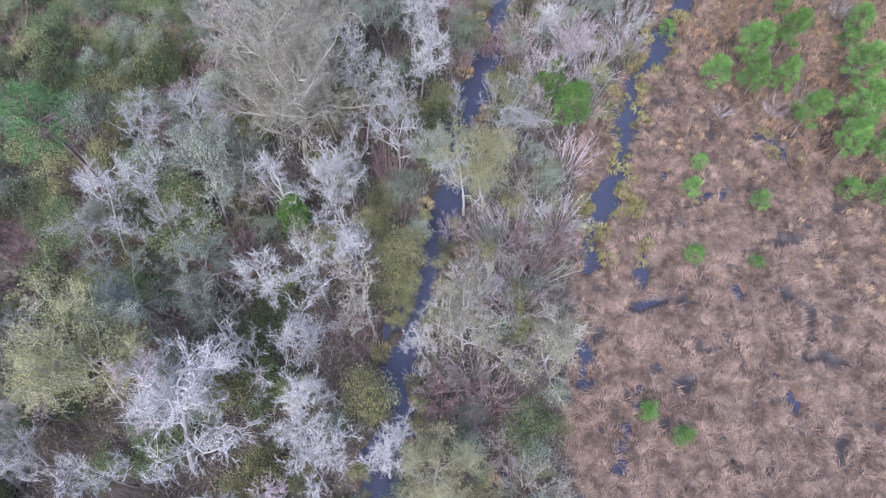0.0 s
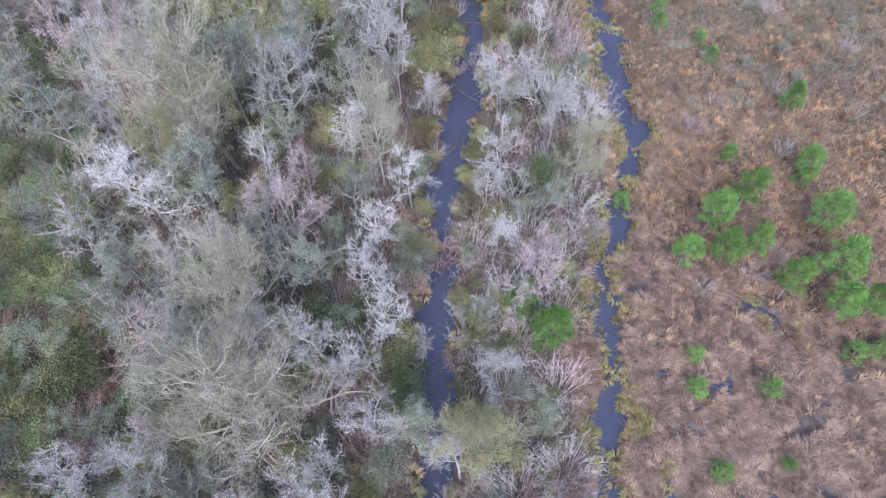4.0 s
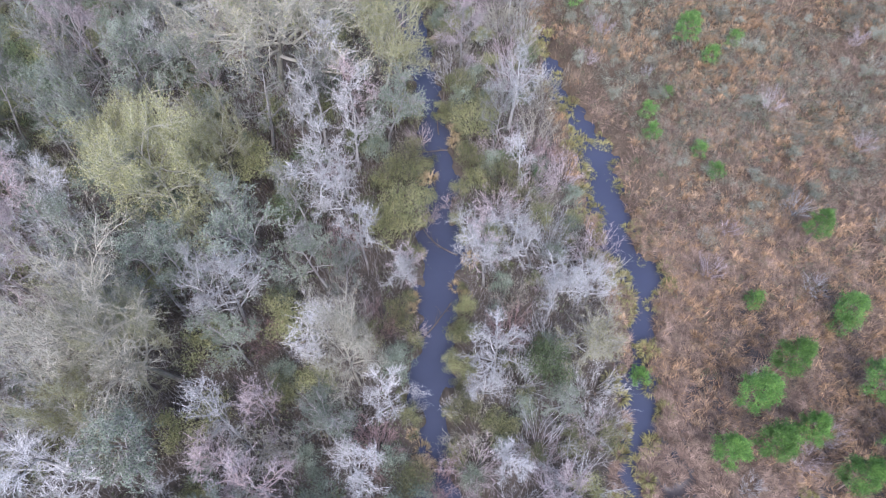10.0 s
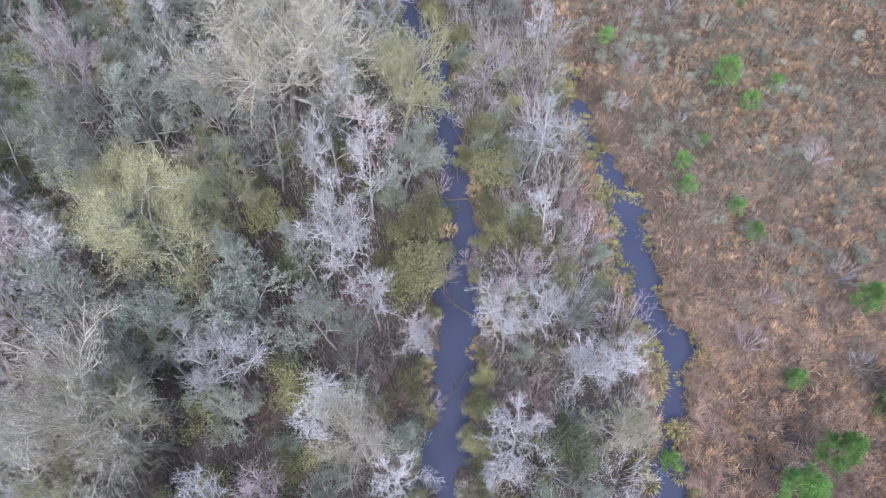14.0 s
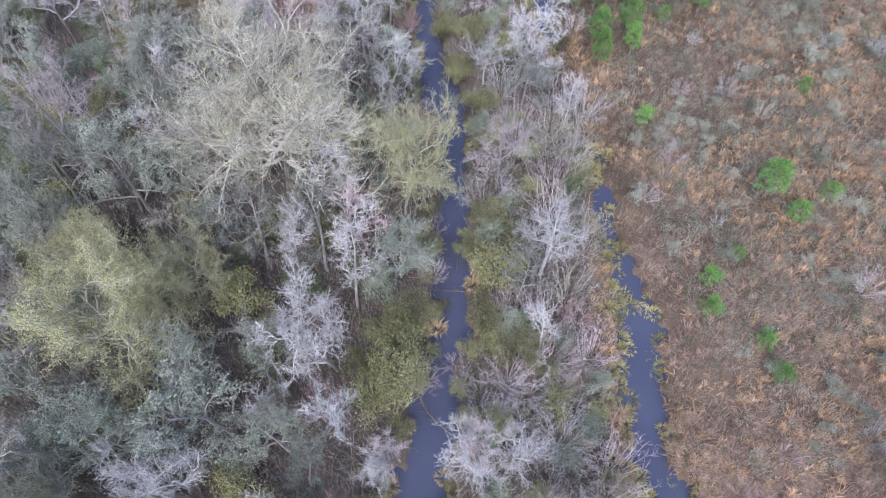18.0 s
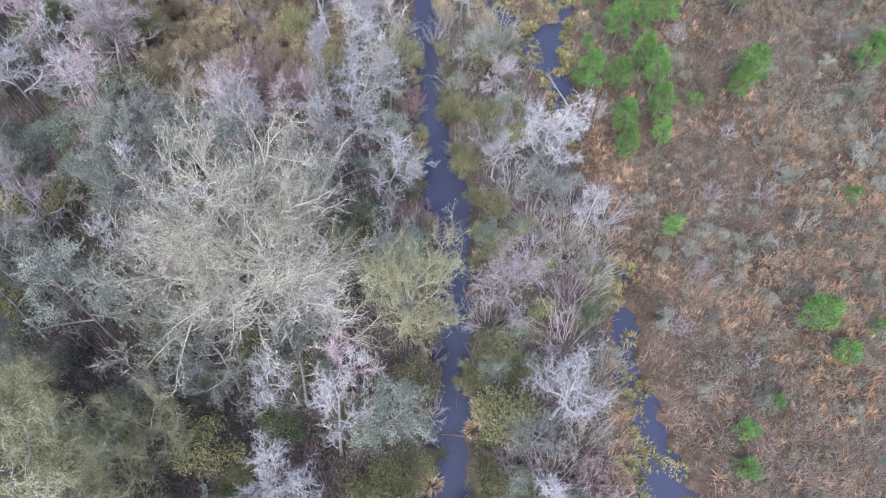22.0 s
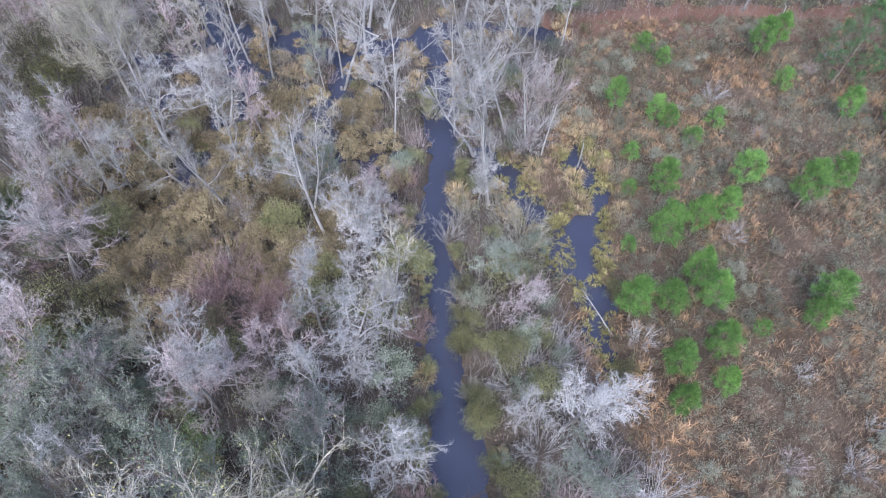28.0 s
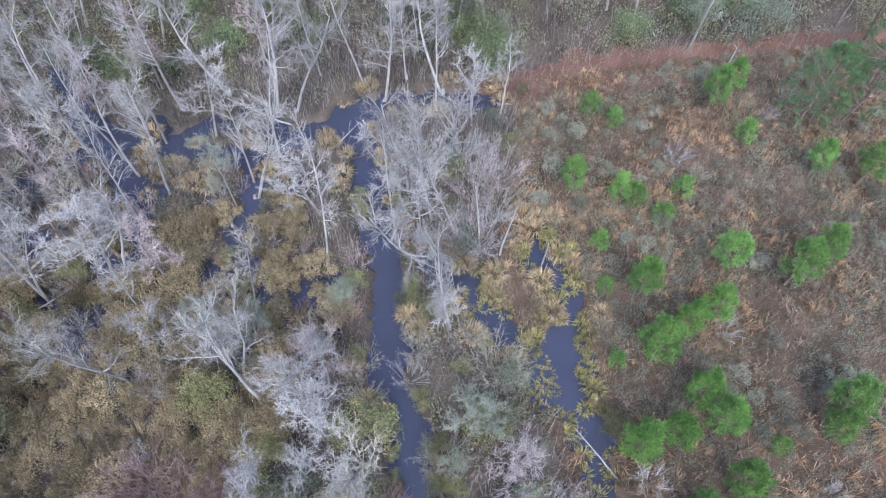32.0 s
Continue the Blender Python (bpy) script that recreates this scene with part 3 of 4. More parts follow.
def tussock(name, label, seed, H, R, count, mat, width=0.02):
    rng = random.Random(seed)
    soup = Soup()
    for _ in range(count):
        az, rr = rng.uniform(0, 6.28), R * math.sqrt(rng.random()) * 0.6
        p = Vector((math.cos(az) * rr, math.sin(az) * rr, -0.15))
        az += rng.gauss(0, 0.5)
        mid = p + Vector((math.cos(az) * R * .35, math.sin(az) * R * .35, H * rng.uniform(0.6, 1)))
        tip = mid + Vector((math.cos(az) * R * rng.uniform(.2, .6), math.sin(az) * R * rng.uniform(.2, .6), -H * rng.uniform(-0.1, 0.35)))
        b = len(soup.v)
        s = Vector((-math.sin(az), math.cos(az), 0)) * width
        soup.v += [p + s, p - s, mid - s, mid + s, tip]
        soup.f += [(b, b + 1, b + 2, b + 3), (b + 3, b + 2, b + 4)]
    ob = new(name, soup.mesh(name, mat))
    return tagged(ob, label, "sedge")


STOCK = {}


def stock(kind, makers):
    STOCK[kind] = [[make, None, None, 0] for make in makers]


def plant(kind, x, y, sx=1.0, sz=1.0, which=None, turn=None, lean=0.0, z=None):
    """Sets one thing of a kind on the ground, building its model the first time."""
    rng = PLANT
    row = STOCK[kind][rng.randrange(len(STOCK[kind])) if which is None else which % len(STOCK[kind])]
    if z is None:
        z = max(at_point(LAND_MAP, x, y), -0.25)
    m = pose(x, y, z, rng.gauss(0, 1.5) + lean, rng.gauss(0, 1.5), rng.uniform(0, 360) if turn is None else turn) @ Matrix.Diagonal((sx, sx, sz, 1))
    if row[1] is None:
        row[1] = row[0]()
        row[2] = list(row[1].children)
        row[1].matrix_basis = m
        return row[1]
    made = row[1].copy()
    scene.collection.objects.link(made)
    made.matrix_basis = m
    for piece in row[2]:
        c = piece.copy()
        c.parent = made
        scene.collection.objects.link(c)
    return made


PLANT = random.Random(11)

# ---- kinds of plants ----
def low_bush(name, label, seed, H, R, count, size, mat, group="", puff=8):
    """A small leafy shrub in one piece."""
    rng = random.Random(seed)
    soup = Soup()
    for i in range(puff):
        az, rr = i * 2.4 + rng.gauss(0, .4), R * math.sqrt((i + .3) / puff) * .85
        c = Vector((math.cos(az) * rr, math.sin(az) * rr, H * (.75 - .4 * (rr / R) ** 2) * rng.uniform(.75, 1.2)))
        soup.tube([Vector((0, 0, -.1)), c], .02, .01, 3)
        pr = R * rng.uniform(.3, .5)
        for _ in range(count // puff):
            d = Vector((rng.gauss(0, 1), rng.gauss(0, 1), rng.gauss(.2, .8))).normalized() * pr * rng.uniform(.25, 1.15)
            soup.leaf(rng, c + d, size * rng.uniform(.6, 1.4))
    return tagged(new(name, soup.mesh(name, mat)), label, "shrub", group)


stock("gum", [lambda s=s, h=h, c=c: bare_tree("bare_gum_tree", "bare pale-grey hardwood tree with fine upswept twigs", s, 10, 2.2, h, BARK_PALE, TWIG_PALE, 8, 7, 9, 9, 0.12, c, stem_bark=BARK_GREY, split=True) for s, h, c in ((1, .35, .14), (2, .45, .2), (3, .3, .24), (4, .4, .16), (5, .25, .28))])
YOUNG = ((6, "young_gum_tree", "slender leafless grey gum in the thicket", BARK_GREY, TWIG_PALE), (7, "young_birch_tree", "slender leafless pale tree in the thicket", BARK_PALE, TWIG_PALE),
         (8, "young_ash_tree", "slender leafless tree with tan twigs", BARK_GREY, TWIG_TAN), (9, "young_maple_tree", "slender leafless maple with pinkish twigs", BARK_PINK, TWIG_PINK))
stock("small_gum", [lambda s=s, n=n, l=l, b=b, t=t: bare_tree(n, l, s, 8, 1.8, .3, b, t, 7, 6, 7, 8, 0.085, .18, stem_bark=BARK_GREY) for s, n, l, b, t in YOUNG])
stock("pink_gum", [lambda s=s: bare_tree("bare_maple_tree", "leafless maple with a haze of pinkish-grey twigs", s, 9, 2.3, .3, BARK_GREY, TWIG_PINK, 9, 6, 8, 9, 0.11, .15) for s in (12, 13)])
stock("oak", [lambda s=s, b=b: bare_tree("spreading_oak_tree", "wide-spreading pale oak with yellow-green buds", s, 10.5, 5.2, .42, BARK_TAN, TWIG_TAN, 20, 13, 9, 9, 0.22, .15, buds=b, leaf=LEAF_BUD, leaf_size=.07, split=True, spread=.55) for s, b in ((21, .1), (22, .2), (23, .3))])
stock("bay", [lambda s=s: bare_tree("sweetbay_tree", "grey-green leafy bay tree with a pale leaning trunk", s, 10, 2.4, .35, BARK_GREY, BARK_GREY, 9, 6, 6, 7, 0.12, .16, buds=1.0, leaf=LEAF_BAY, leaf_size=.085, leafy=3) for s in (31, 32, 33)])
stock("dome", [lambda s=s, t=t, b=b: bare_tree("budding_willow", "round-crowned small tree with dense tan twigs and buds", s, 6.5, 2.5, .15, BARK_PALE, t, 12, 8, 9, 10, 0.1, .14, buds=b, leaf=LEAF_BUD, leaf_size=.08) for s, t, b in ((41, TWIG_TAN, .45), (42, TWIG_TAN, .1))])
stock("dead_gum", [lambda s=s, c=c: bare_tree("bleached_dead_tree", "dead tree with crooked bleached white limbs", s, 9, 2.2, .3, DEAD_WOOD, TWIG_PALE, 9, 7, 7, 6, 0.12, c * .8, lift=.15, split=True) for s, c in ((44, .3), (45, .36))])
stock("gold_bush", [lambda s=s: bush("golden_brown_shrub", "golden-brown leafy shrub standing in flooded ground", s, 2.4, 1.4, 2600, .09, LEAF_GOLD, BARK_DARK, puff=12) for s in (59, 60)])
stock("bush", [lambda s=s: bush("evergreen_shrub", "olive-green evergreen shrub on the wet bank", s, 3.2, 1.6, 4400, .085, LEAF_OLIVE, BARK_DARK, puff=14) for s in (51, 52, 53)])
stock("green_bush", [lambda s=s: low_bush("wax_myrtle", "dark green rounded evergreen thicket shrub", s, 2.6, 1.6, 3200, .09, LEAF_GREEN, puff=14) for s in (54, 55, 56)])
stock("bay_bush", [lambda s=s: low_bush("bay_sapling", "grey-green leafy sapling in the undergrowth", s, 3.6, 1.4, 2600, .085, LEAF_BAY, puff=13) for s in (57, 58)])
stock("under_olive", [lambda s=s: low_bush("titi_shrub", "olive-green leafy undergrowth shrub", s, 2.6, 1.5, 2800, .085, LEAF_OLIVE, puff=13) for s in (151, 152)])
stock("bank_shrub", [lambda s=s: low_bush("inkberry_shrub", "small olive evergreen shrub leaning over the water", s, 2.6, 1.5, 3000, .085, LEAF_OLIVE, puff=11) for s in (153, 154)])
stock("leafy_oak", [lambda s=s: bare_tree("budding_oak_tree", "broad oak flushing with yellow-green young leaves", s, 10, 4.0, .4, BARK_TAN, TWIG_OLIVE, 15, 10, 9, 8, 0.15, .2, spread=.65, buds=1.0, leaf=LEAF_BUD, leaf_size=.07, split=True, leafy=2) for s in (24, 25)])
stock("red_brush", [lambda s=s: brush("red_brown_thicket", "leafless reddish-brown thicket of fine stems", s, 2.8, 1.7, 55, 12, TWIG_RED) for s in (61, 62)])
stock("pale_brush", [lambda s=s, t=t: brush("bare_buttonbush", "leafless greyish shrub with many thin stems", s, 3.0, 1.5, 36, 12, t) for s, t in ((63, TWIG_PALE), (64, TWIG_PINK), (65, TWIG_TAN))])
stock("pine", [lambda s=s: pine("young_pine", "bright green young pine standing in the marsh", s, 4.0, 1.2, 4400, 6, 6, .42, group="young pines in the marsh") for s in (71, 72, 73)])
stock("seedling", [lambda s=s: pine("pine_seedling", "small bushy bright green pine seedling among dead reeds", s, 1.3, 0.7, 1000, 3, 5, .35, length=.2, group="pine seedlings") for s in (74, 75)])
stock("big_pine", [lambda: pine("broad_pine", "broad dark green pine at the edge of the woods", 76, 7, 2.4, 5200, 8, 6, .2, NEEDLE_DARK, .3)])
stock("tall_pine", [lambda s=s: pine("tall_pine", "tall pine with a long bare trunk", s, 15, 2.4, 4200, 7, 6, .68, l, .32) for s, l in ((77, NEEDLE), (78, NEEDLE_DARK))])
stock("pole", [lambda s=s, l=l: pole_tree("slender_swamp_tree", "tall slender pale tree standing in swamp water", s, 11, 2.2, b, TWIG_GREY, l, 7, 11) for s, l, b in ((81, .05, DEAD_WOOD), (82, .13, BARK_GREY), (83, .08, DEAD_WOOD), (84, .15, BARK_PALE))])
stock("far_pole", [lambda s=s, b=b, t=t: pole_tree("woodland_tree", "tall leafless tree in the far wood", s, 13, 2.4, b, t, .05, 4, 10) for s, b, t in ((85, BARK_GREY, TWIG_GREY), (86, BARK_GREY, TWIG_TAN), (87, BARK_DARK, TWIG_PINK))])
stock("snag", [lambda s=s: snag("dead_snag", "bleached dead trunk with broken limbs", s, 8) for s in (91, 92)])
stock("sage", [lambda s=s: low_bush("groundsel_bush", "small sage-grey shrub in the open marsh", s, 1.0, .62, 1200, .055, SHRUB_GREY, "grey shrubs of the marsh") for s in (101, 102, 103)])
stock("sedge", [lambda s=s: tussock("sedge_tussock", "yellow-green sedge tussock standing in shallow water", s, .55, .55, 90, SEDGE, .022) for s in (111, 112)])
stock("tan_sedge", [lambda s=s: tussock("tan_sedge_tussock", "tan dead sedge tussock on the wet bank", s, .7, .75, 120, SEDGE_TAN, .022) for s in (113, 114)])

# ---- trees where they stand: (x, y, height of the crown's middle, crown radius) ----
LEAFY_OAKS = [(-19.8, 8.8, 9.1, 3.4), (-6.9, 56.4, 11.3, 3.8), (9.2, 66, 8.5, 3), (-4, 61.9, 7.3, 2.1), (1.8, 21.5, 8.2, 2.2), (-1.7, 3.9, 5.2, 2.1),
              (-5.5, 59.6, 8.5, 2.6), (-11.9, 47.1, 11.1, 2.4), (-8.9, 63.1, 7.8, 2.6), (-13.2, 43.9, 9.8, 1.9)]
OAKS = [(-10.4, 25.8, 9.2, 4.9), (-10.3, 47.6, 11.2, 4.2), (-8.8, 32.8, 9.1, 3.3), (.3, 43.3, 7.8, 2.3), (-8.4, 27.5, 9.6, 2), (1.3, 70, 10.3, 6.9), (-7.5, 107.5, 8, 3)]
DOMES = [(5.1, 10.8, 4.7, 2.3), (.1, 11.9, 8.7, 2.6), (14.3, 39.8, 5.2, 2.1)]
GUMS_A = [(-15.9, 24.1, 10.4, 1.9), (-20.6, 25.1, 6.7, 1.8), (-21.4, 18.4, 9.1, 2.1), (-6.2, 16.7, 7.8, 1.9), (-9.2, 12, 7.8, 2.1), (-8.1, 14.6, 7.8, 1.5),
          (-14, 9.4, 7.8, 2.3), (-15.1, 4.6, 9.1, 3.4), (-9.3, 6.4, 6.5, 1.9), (-7.7, 8.8, 6.5, 1.3), (-3.8, 24.2, 9.3, 1.8), (-2.5, 30.5, 7.8, 1.9),
          (-5.6, 29.8, 9.1, 1.9), (6.7, 35.5, 5.2, 1.5), (-4.2, 4.3, 6.5, 1.9), (-2.6, 11.3, 3, 1.2), (-12.6, 14.8, 6, 1.9), (-18, 18.6, 9.1, 1.5)]
GUMS_B = [(-5.6, 49.8, 9.9, 2.2), (-1.8, 38.2, 4.2, 2), (3.3, 55.4, 7, 2.3), (1.5, 56.8, 7.8, 1.9), (4.8, 48.9, 5.2, 1.5), (8.5, 40.9, 5.2, 1.9), (10.3, 47.2, 6.1, 2),
          (13.9, 47.4, 6.5, 1.9), (13, 43.2, 8.7, 2), (3, 25.9, 5.2, 1.9), (1.9, 40.6, 5.2, 1.6), (-1.2, 32.9, 6.5, 1.9), (-3, 28.1, 6.5, 1.7), (0, 28.9, 3, 1),
          (-17.3, 63.9, 10.4, 1.9), (-15.3, 42.6, 8.5, 3), (1.4, 62.1, 9.1, 1.6), (5, 59.4, 7.8, 2.1), (-15.1, 57.4, 8, 2.3)]
GUMS_C = [(16.1, 43.6, 5.2, 1.5), (8.6, 81, 6, 2.7), (9.3, 76.1, 7.7, 2.2), (19.9, 76.7, 7.5, 2.4), (6.7, 84.8, 7.8, 2.1), (9.8, 90.9, 7, 2.2), (10.5, 88.8, 5.1, 2),
          (10.2, 79.8, 4, 1.6), (.2, 80.8, 8.7, 2.4), (-10.2, 97.4, 8, 2.5), (-.7, 103.8, 6, 2.7), (17.3, 76.9, 3, 1.5), (20, 102.3, 7.6, 2.4), (10.6, 86.1, 4.2, 1.6),
          (18.6, 93.1, 4, 1.3), (-15, 88, 8, 2.4), (-4.2, 102.2, 7, 2), (13, 104, 6, 2), (17.9, 93.4, 5, 1.4), (10.1, 93.9, 4, 1.5), (-6.5, 48.8, 9.9, 1.4),
          (.2, 52.1, 5.2, 1.3), (21.5, 76.3, 3, 1.6)]
DEAD_GUMS = [(-7.3, 42.5, 9.1, 1.8), (6.3, 80.1, 6, 2), (7.2, 39.8, 3.9, 1.7), (.5, 21.2, 7.4, 1.8), (22.2, 71.1, 5.2, 1.4), (-10.8, 19.9, 7.9, 2.1),
             (17.3, 59.5, 6.8, 2.5), (15.8, 54.2, 4.7, 1.4), (-1.6, 46, 5.1, 2.6), (3.6, 57.4, 7.2, 1.7), (-14.1, 54, 7.3, 1.7)]
PINK_GUMS = [(6.8, 29.8, 7.9, 2.1), (8.7, 32.7, 5.2, 1.7), (-10.7, 72.4, 11.7, 2.3), (-8.6, 84.2, 8, 3), (-12, 77.1, 6.8, 2.3), (16, 66.8, 6.5, 2.3),
             (-9.4, 91.4, 6, 3.1), (11, 92, 5, 2.1), (-16.1, 54.8, 10.4, 2.2), (19.1, 84.1, 3, 1.9), (10.8, 48.1, 6.3, 1.5), (.6, 80.3, 8.9, 1.9), (1.6, 81.4, 5, 1.8),
             (-5.3, 82.3, 5, 1.5), (-8.5, 93.3, 7, 1.6), (-8.7, 91.2, 5.1, 1.6), (-10.1, 96.9, 7, 1.6), (5.6, 49.4, 3, 1.3)]
BAYS_A = [(-18.5, 14, 7.8, 2.4), (-14.2, 15.3, 7.8, 1.9), (-13.9, 12, 6.5, 1.9), (-22.6, 17.7, 5.1, 2.1), (-3.4, 55.6, 7.5, 2.2), (-12.4, 43.5, 9.5, 2.8),
          (-2.4, 40.4, 6.5, 1.9), (-7.8, 37.5, 9, 1.8), (-4.9, 34.8, 7.8, 1.9), (-16.2, 37.1, 7.8, 1.9), (-16.8, 34.2, 7.8, 2.1), (-12.4, 28.6, 9.8, 1.7),
          (-8.1, 77.5, 7, 2.2), (-7.4, 67.7, 9.9, 2.5), (-11.3, 65.8, 10.4, 2), (-3, 66.8, 9.1, 1.9), (.2, 50.7, 5.2, 1.9), (10.6, 37.6, 5.2, 1.2)]
BAYS_B = [(-3, 52.4, 7.8, 2.8), (-9.1, 51.8, 7.8, 2.5), (-7.8, 81, 6, 2.4), (19.6, 73.9, 5, 2.2), (2, 75, 11.5, 2.3), (17.8, 88, 3, 1.8), (6, 95, 5, 1.5), (-6.3, 80.1, 6, 2.6), (-1.8, 79, 6, 2),
          (11.3, 76.9, 3, 1.2), (5, 96.5, 5, 1.2), (7.5, 96.2, 5, 1.2), (7.7, 106.7, 6, 1.2), (-9.2, 69.9, 8.2, 2.1), (-12.1, 69.1, 9.1, 2.2), (-13.8, 72.6, 9.1, 2.2),
          (-7.4, 51.5, 10.4, 1.7), (1, 48.8, 6.5, 1.4), (-5.8, 46.9, 4.3, 2), (15.3, 58, 7, 1.4)]
BUSHES_A = [(-3.6, 17.6, 2, 1.7), (-5.5, 8.7, 2, 1.8), (-13.9, 9.1, 2, 1.8), (7.3, 56, 3, 1.8), (1.5, 36.2, 2, 1.2), (5.8, 39.2, 1.5, 1.1), (7.4, 37.5, 1.5, 1.2),
            (12.8, 56.5, 2.4, 1.3), (7, 53.6, 3, 2), (5.2, 52.5, 2.5, 1.6), (14.4, 59.5, 2.6, 1.9), (14.3, 54.1, 2, 1.5), (9.6, 62.1, 2.5, 1.5), (18.5, 86.8, 2.6, 1.5),
            (16.5, 73.5, 2.2, 1.3), (15, 82.5, 1.5, 1), (15.6, 78.4, 1.6, 1.1), (14.6, 63.8, 2, 1.4)]
BUSHES_B = [(11.1, 77.1, 3, 1.3), (17.6, 81.4, 2, 1.4), (19.1, 79, 2, 1.2), (15.6, 86.6, 1.4, .9), (8.4, 57.6, 3, 1.6), (-1.6, 60.1, 4, 1.8), (4, 46.2, 2, 1.3),
            (15, 82.8, 1.5, 1), (15.3, 77.6, 1.5, 1.1), (24.5, 79.6, 1.2, .9), (25.4, 84.9, 1.2, .9), (-9.4, 87.8, 3, 2.1), (-6.8, 87, 3, 2.1), (-9.2, 84.6, 3, 2),
            (-6.8, 93.8, 3, 1.7), (4.5, 92.6, 2.5, 1.5), (-11.5, 106.3, 5, 2.4), (-13.2, 109.4, 5, 2.4)]
GREEN_BUSHES = [(3.5, 6.8, 1.2, 1.8), (11.4, 39.7, 2.5, 1.7), (20.9, 65, 1.5, 1.1), (15.2, 55.7, 1.2, 1.0)]
RED_BRUSH = [(1.6, 8.2, 1.5, 1.9), (-4.5, 23.9, 2, 1.4), (-1.2, 8.6, 2, 1.2), (5.3, 18.1, 2.2, 2.0), (18.6, 55.8, 1, 1.1), (1.6, 87.5, 2, 2.8), (3, 36, 1.6, 1.3), (10.4, 43.2, 1.6, 1.4), (2.6, 46.5, 1.8, 1.4), (12.4, 84, 1.6, 1), (13, 96, 1.4, 1), (-.9, 86.7, 2, 2), (3.4, 85.8, 2, 1.8), (.4, 88.8, 1.8, 1.8)]
PINES_A = [(21.8, 33.9, 3.3, 1.3), (25, 34.9, 3.5, 1.2), (21.7, 31, 3, 1.2), (23.8, 31, 3, 1), (18.8, 31.4, 2.5, 1.1), (31.2, 36.7, 2.2, 1.1), (29.4, 31.9, 3, 1.5), (24.7, 27.7, 3.3, 1.2), (28.3, 28, 3.5, 1.5), (27, 25.5, 3, 1.2), (29.3, 25, 3, 1.2),
           (32.8, 42.4, 2.5, 1), (34.4, 62.4, 2.5, 1.2), (47.1, 82, 3, 1.2), (6.5, 30.3, 4, 1.1), (7.8, 27.8, 4, 1.4), (-10.2, 19.7, 3, 1.2)]
PINES_B = [(29.7, 100.8, 2.5, 1), (30.7, 92.1, 3, 1.1), (29.3, 87.8, 3.5, 1.3), (31.9, 88.8, 3, 1), (33.9, 89, 3, 1.1), (30.3, 84.6, 3, 1.1), (28.2, 83.1, 2.5, 1.1), (25.8, 83, 3.3, 1.2), (30.8, 82.9, 3, 1.1), (30, 79.9, 3, 1.1), (27.4, 79.1, 2.5, 1.1), (26.6, 76.8, 2.5, .9), (29.5, 77.4, 2.5, .8),
           (32.4, 99.1, 2, .9), (33.3, 98.3, 1.8, .8), (36.7, 92.5, 2.5, 1.2), (40.1, 90.1, 3.5, 1.3), (42.7, 90.7, 3, 1.1), (46.6, 97.2, 2.5, 1), (37.9, 81.9, 3, 1.3), (36.6, 80.8, 2.5, 1), (43, 105.1, 3, 1.2), (44.7, 105.5, 3, 1), (49.5, 95.6, 3, 1.3)]
SEEDLINGS = [(26.6, 39.7, .7), (29.7, 52, .65), (29.7, 49.8, .7), (17, 24.9, .6), (16.2, 22.8, .7), (20.7, 21.7, .7), (15.4, 17.8, .7), (19.5, 17.3, .5), (17, 37.7, .7), (27.1, 22.7, .8), (28.9, 22.3, .9), (10.8, 7.7, .65), (12.7, 6.3, .65), (35.8, 60.3, .8), (38.9, 61.5, .7),
             (28.4, 70.7, .75), (30.8, 36.1, .8), (41.6, 71.2, .6), (30.6, 58.2, .5), (29.9, 96.2, .7), (34.7, 96.9, .8), (37.2, 98.4, .8), (33.7, 81.1, .6), (27.3, 88.4, .6), (28.8, 93.1, .6), (34.3, 107.5, .9), (35.5, 105.8, .8), (44, 101.7, .9), (28.2, 56.9, .7), (27.4, 54.8, .7), (17.5, 54.3, .45)]
POLES = [(12.6, 100.2), (20.1, 101.6), (-8.1, 98.4), (-9.1, 93.5), (-4.6, 103), (.2, 103.7), (6.2, 94), (.3, 95.5), (18.7, 93.4), (11.3, 110.1), (5.2, 116.6), (17.4, 101.1), (11.8, 114.6), (13.2, 114), (8.8, 117.3), (.6, 113.2), (-1.6, 114.5),
         (19.9, 113.5), (15.8, 117.2), (18.9, 115.4), (23.5, 111.8), (1.4, 107.3), (7.2, 92), (19.2, 104.5), (21.2, 105.5), (18.6, 98.6), (21.4, 100), (3.5, 109), (9, 107), (-6.5, 108), (24.5, 113)]

TAKEN = []


def stand(kind, rows, h0, r0, top=0.75):
    for i, (x, y, mid, r) in enumerate(rows):
        plant(kind, x, y, r / r0, (mid + top * r + 0.6) / h0, i)
        TAKEN.append((x, y, r))


stand("oak", OAKS, 10.5, 5.2, 0.45)
stand("leafy_oak", LEAFY_OAKS, 10, 4.0, 0.45)
stand("dome", DOMES, 6.5, 2.5)
for rows in (GUMS_A, GUMS_B, GUMS_C):
    stand("gum", rows, 10, 2.2)
stand("dead_gum", DEAD_GUMS, 9, 2.2)
stand("pink_gum", PINK_GUMS, 9, 2.3)
stand("bay", BAYS_A, 10, 2.4)
stand("bay", BAYS_B, 10, 2.4)
stand("bush", BUSHES_A, 3.2, 1.6, 0.6)
stand("bush", BUSHES_B, 3.2, 1.6, 0.6)
stand("green_bush", GREEN_BUSHES, 2.6, 1.6, 0.6)
stand("red_brush", RED_BRUSH, 2.8, 1.7, 0.4)
stand("pine", PINES_A, 4.0, 1.2, 0.6)
stand("pine", PINES_B, 4.0, 1.2, 0.6)
stand("big_pine", [(48.4, 101.6, 4.4, 2.6), (52.3, 101.1, 4.4, 2.1), (57, 104, 4.4, 2.4)], 7, 2.4, 0.8)
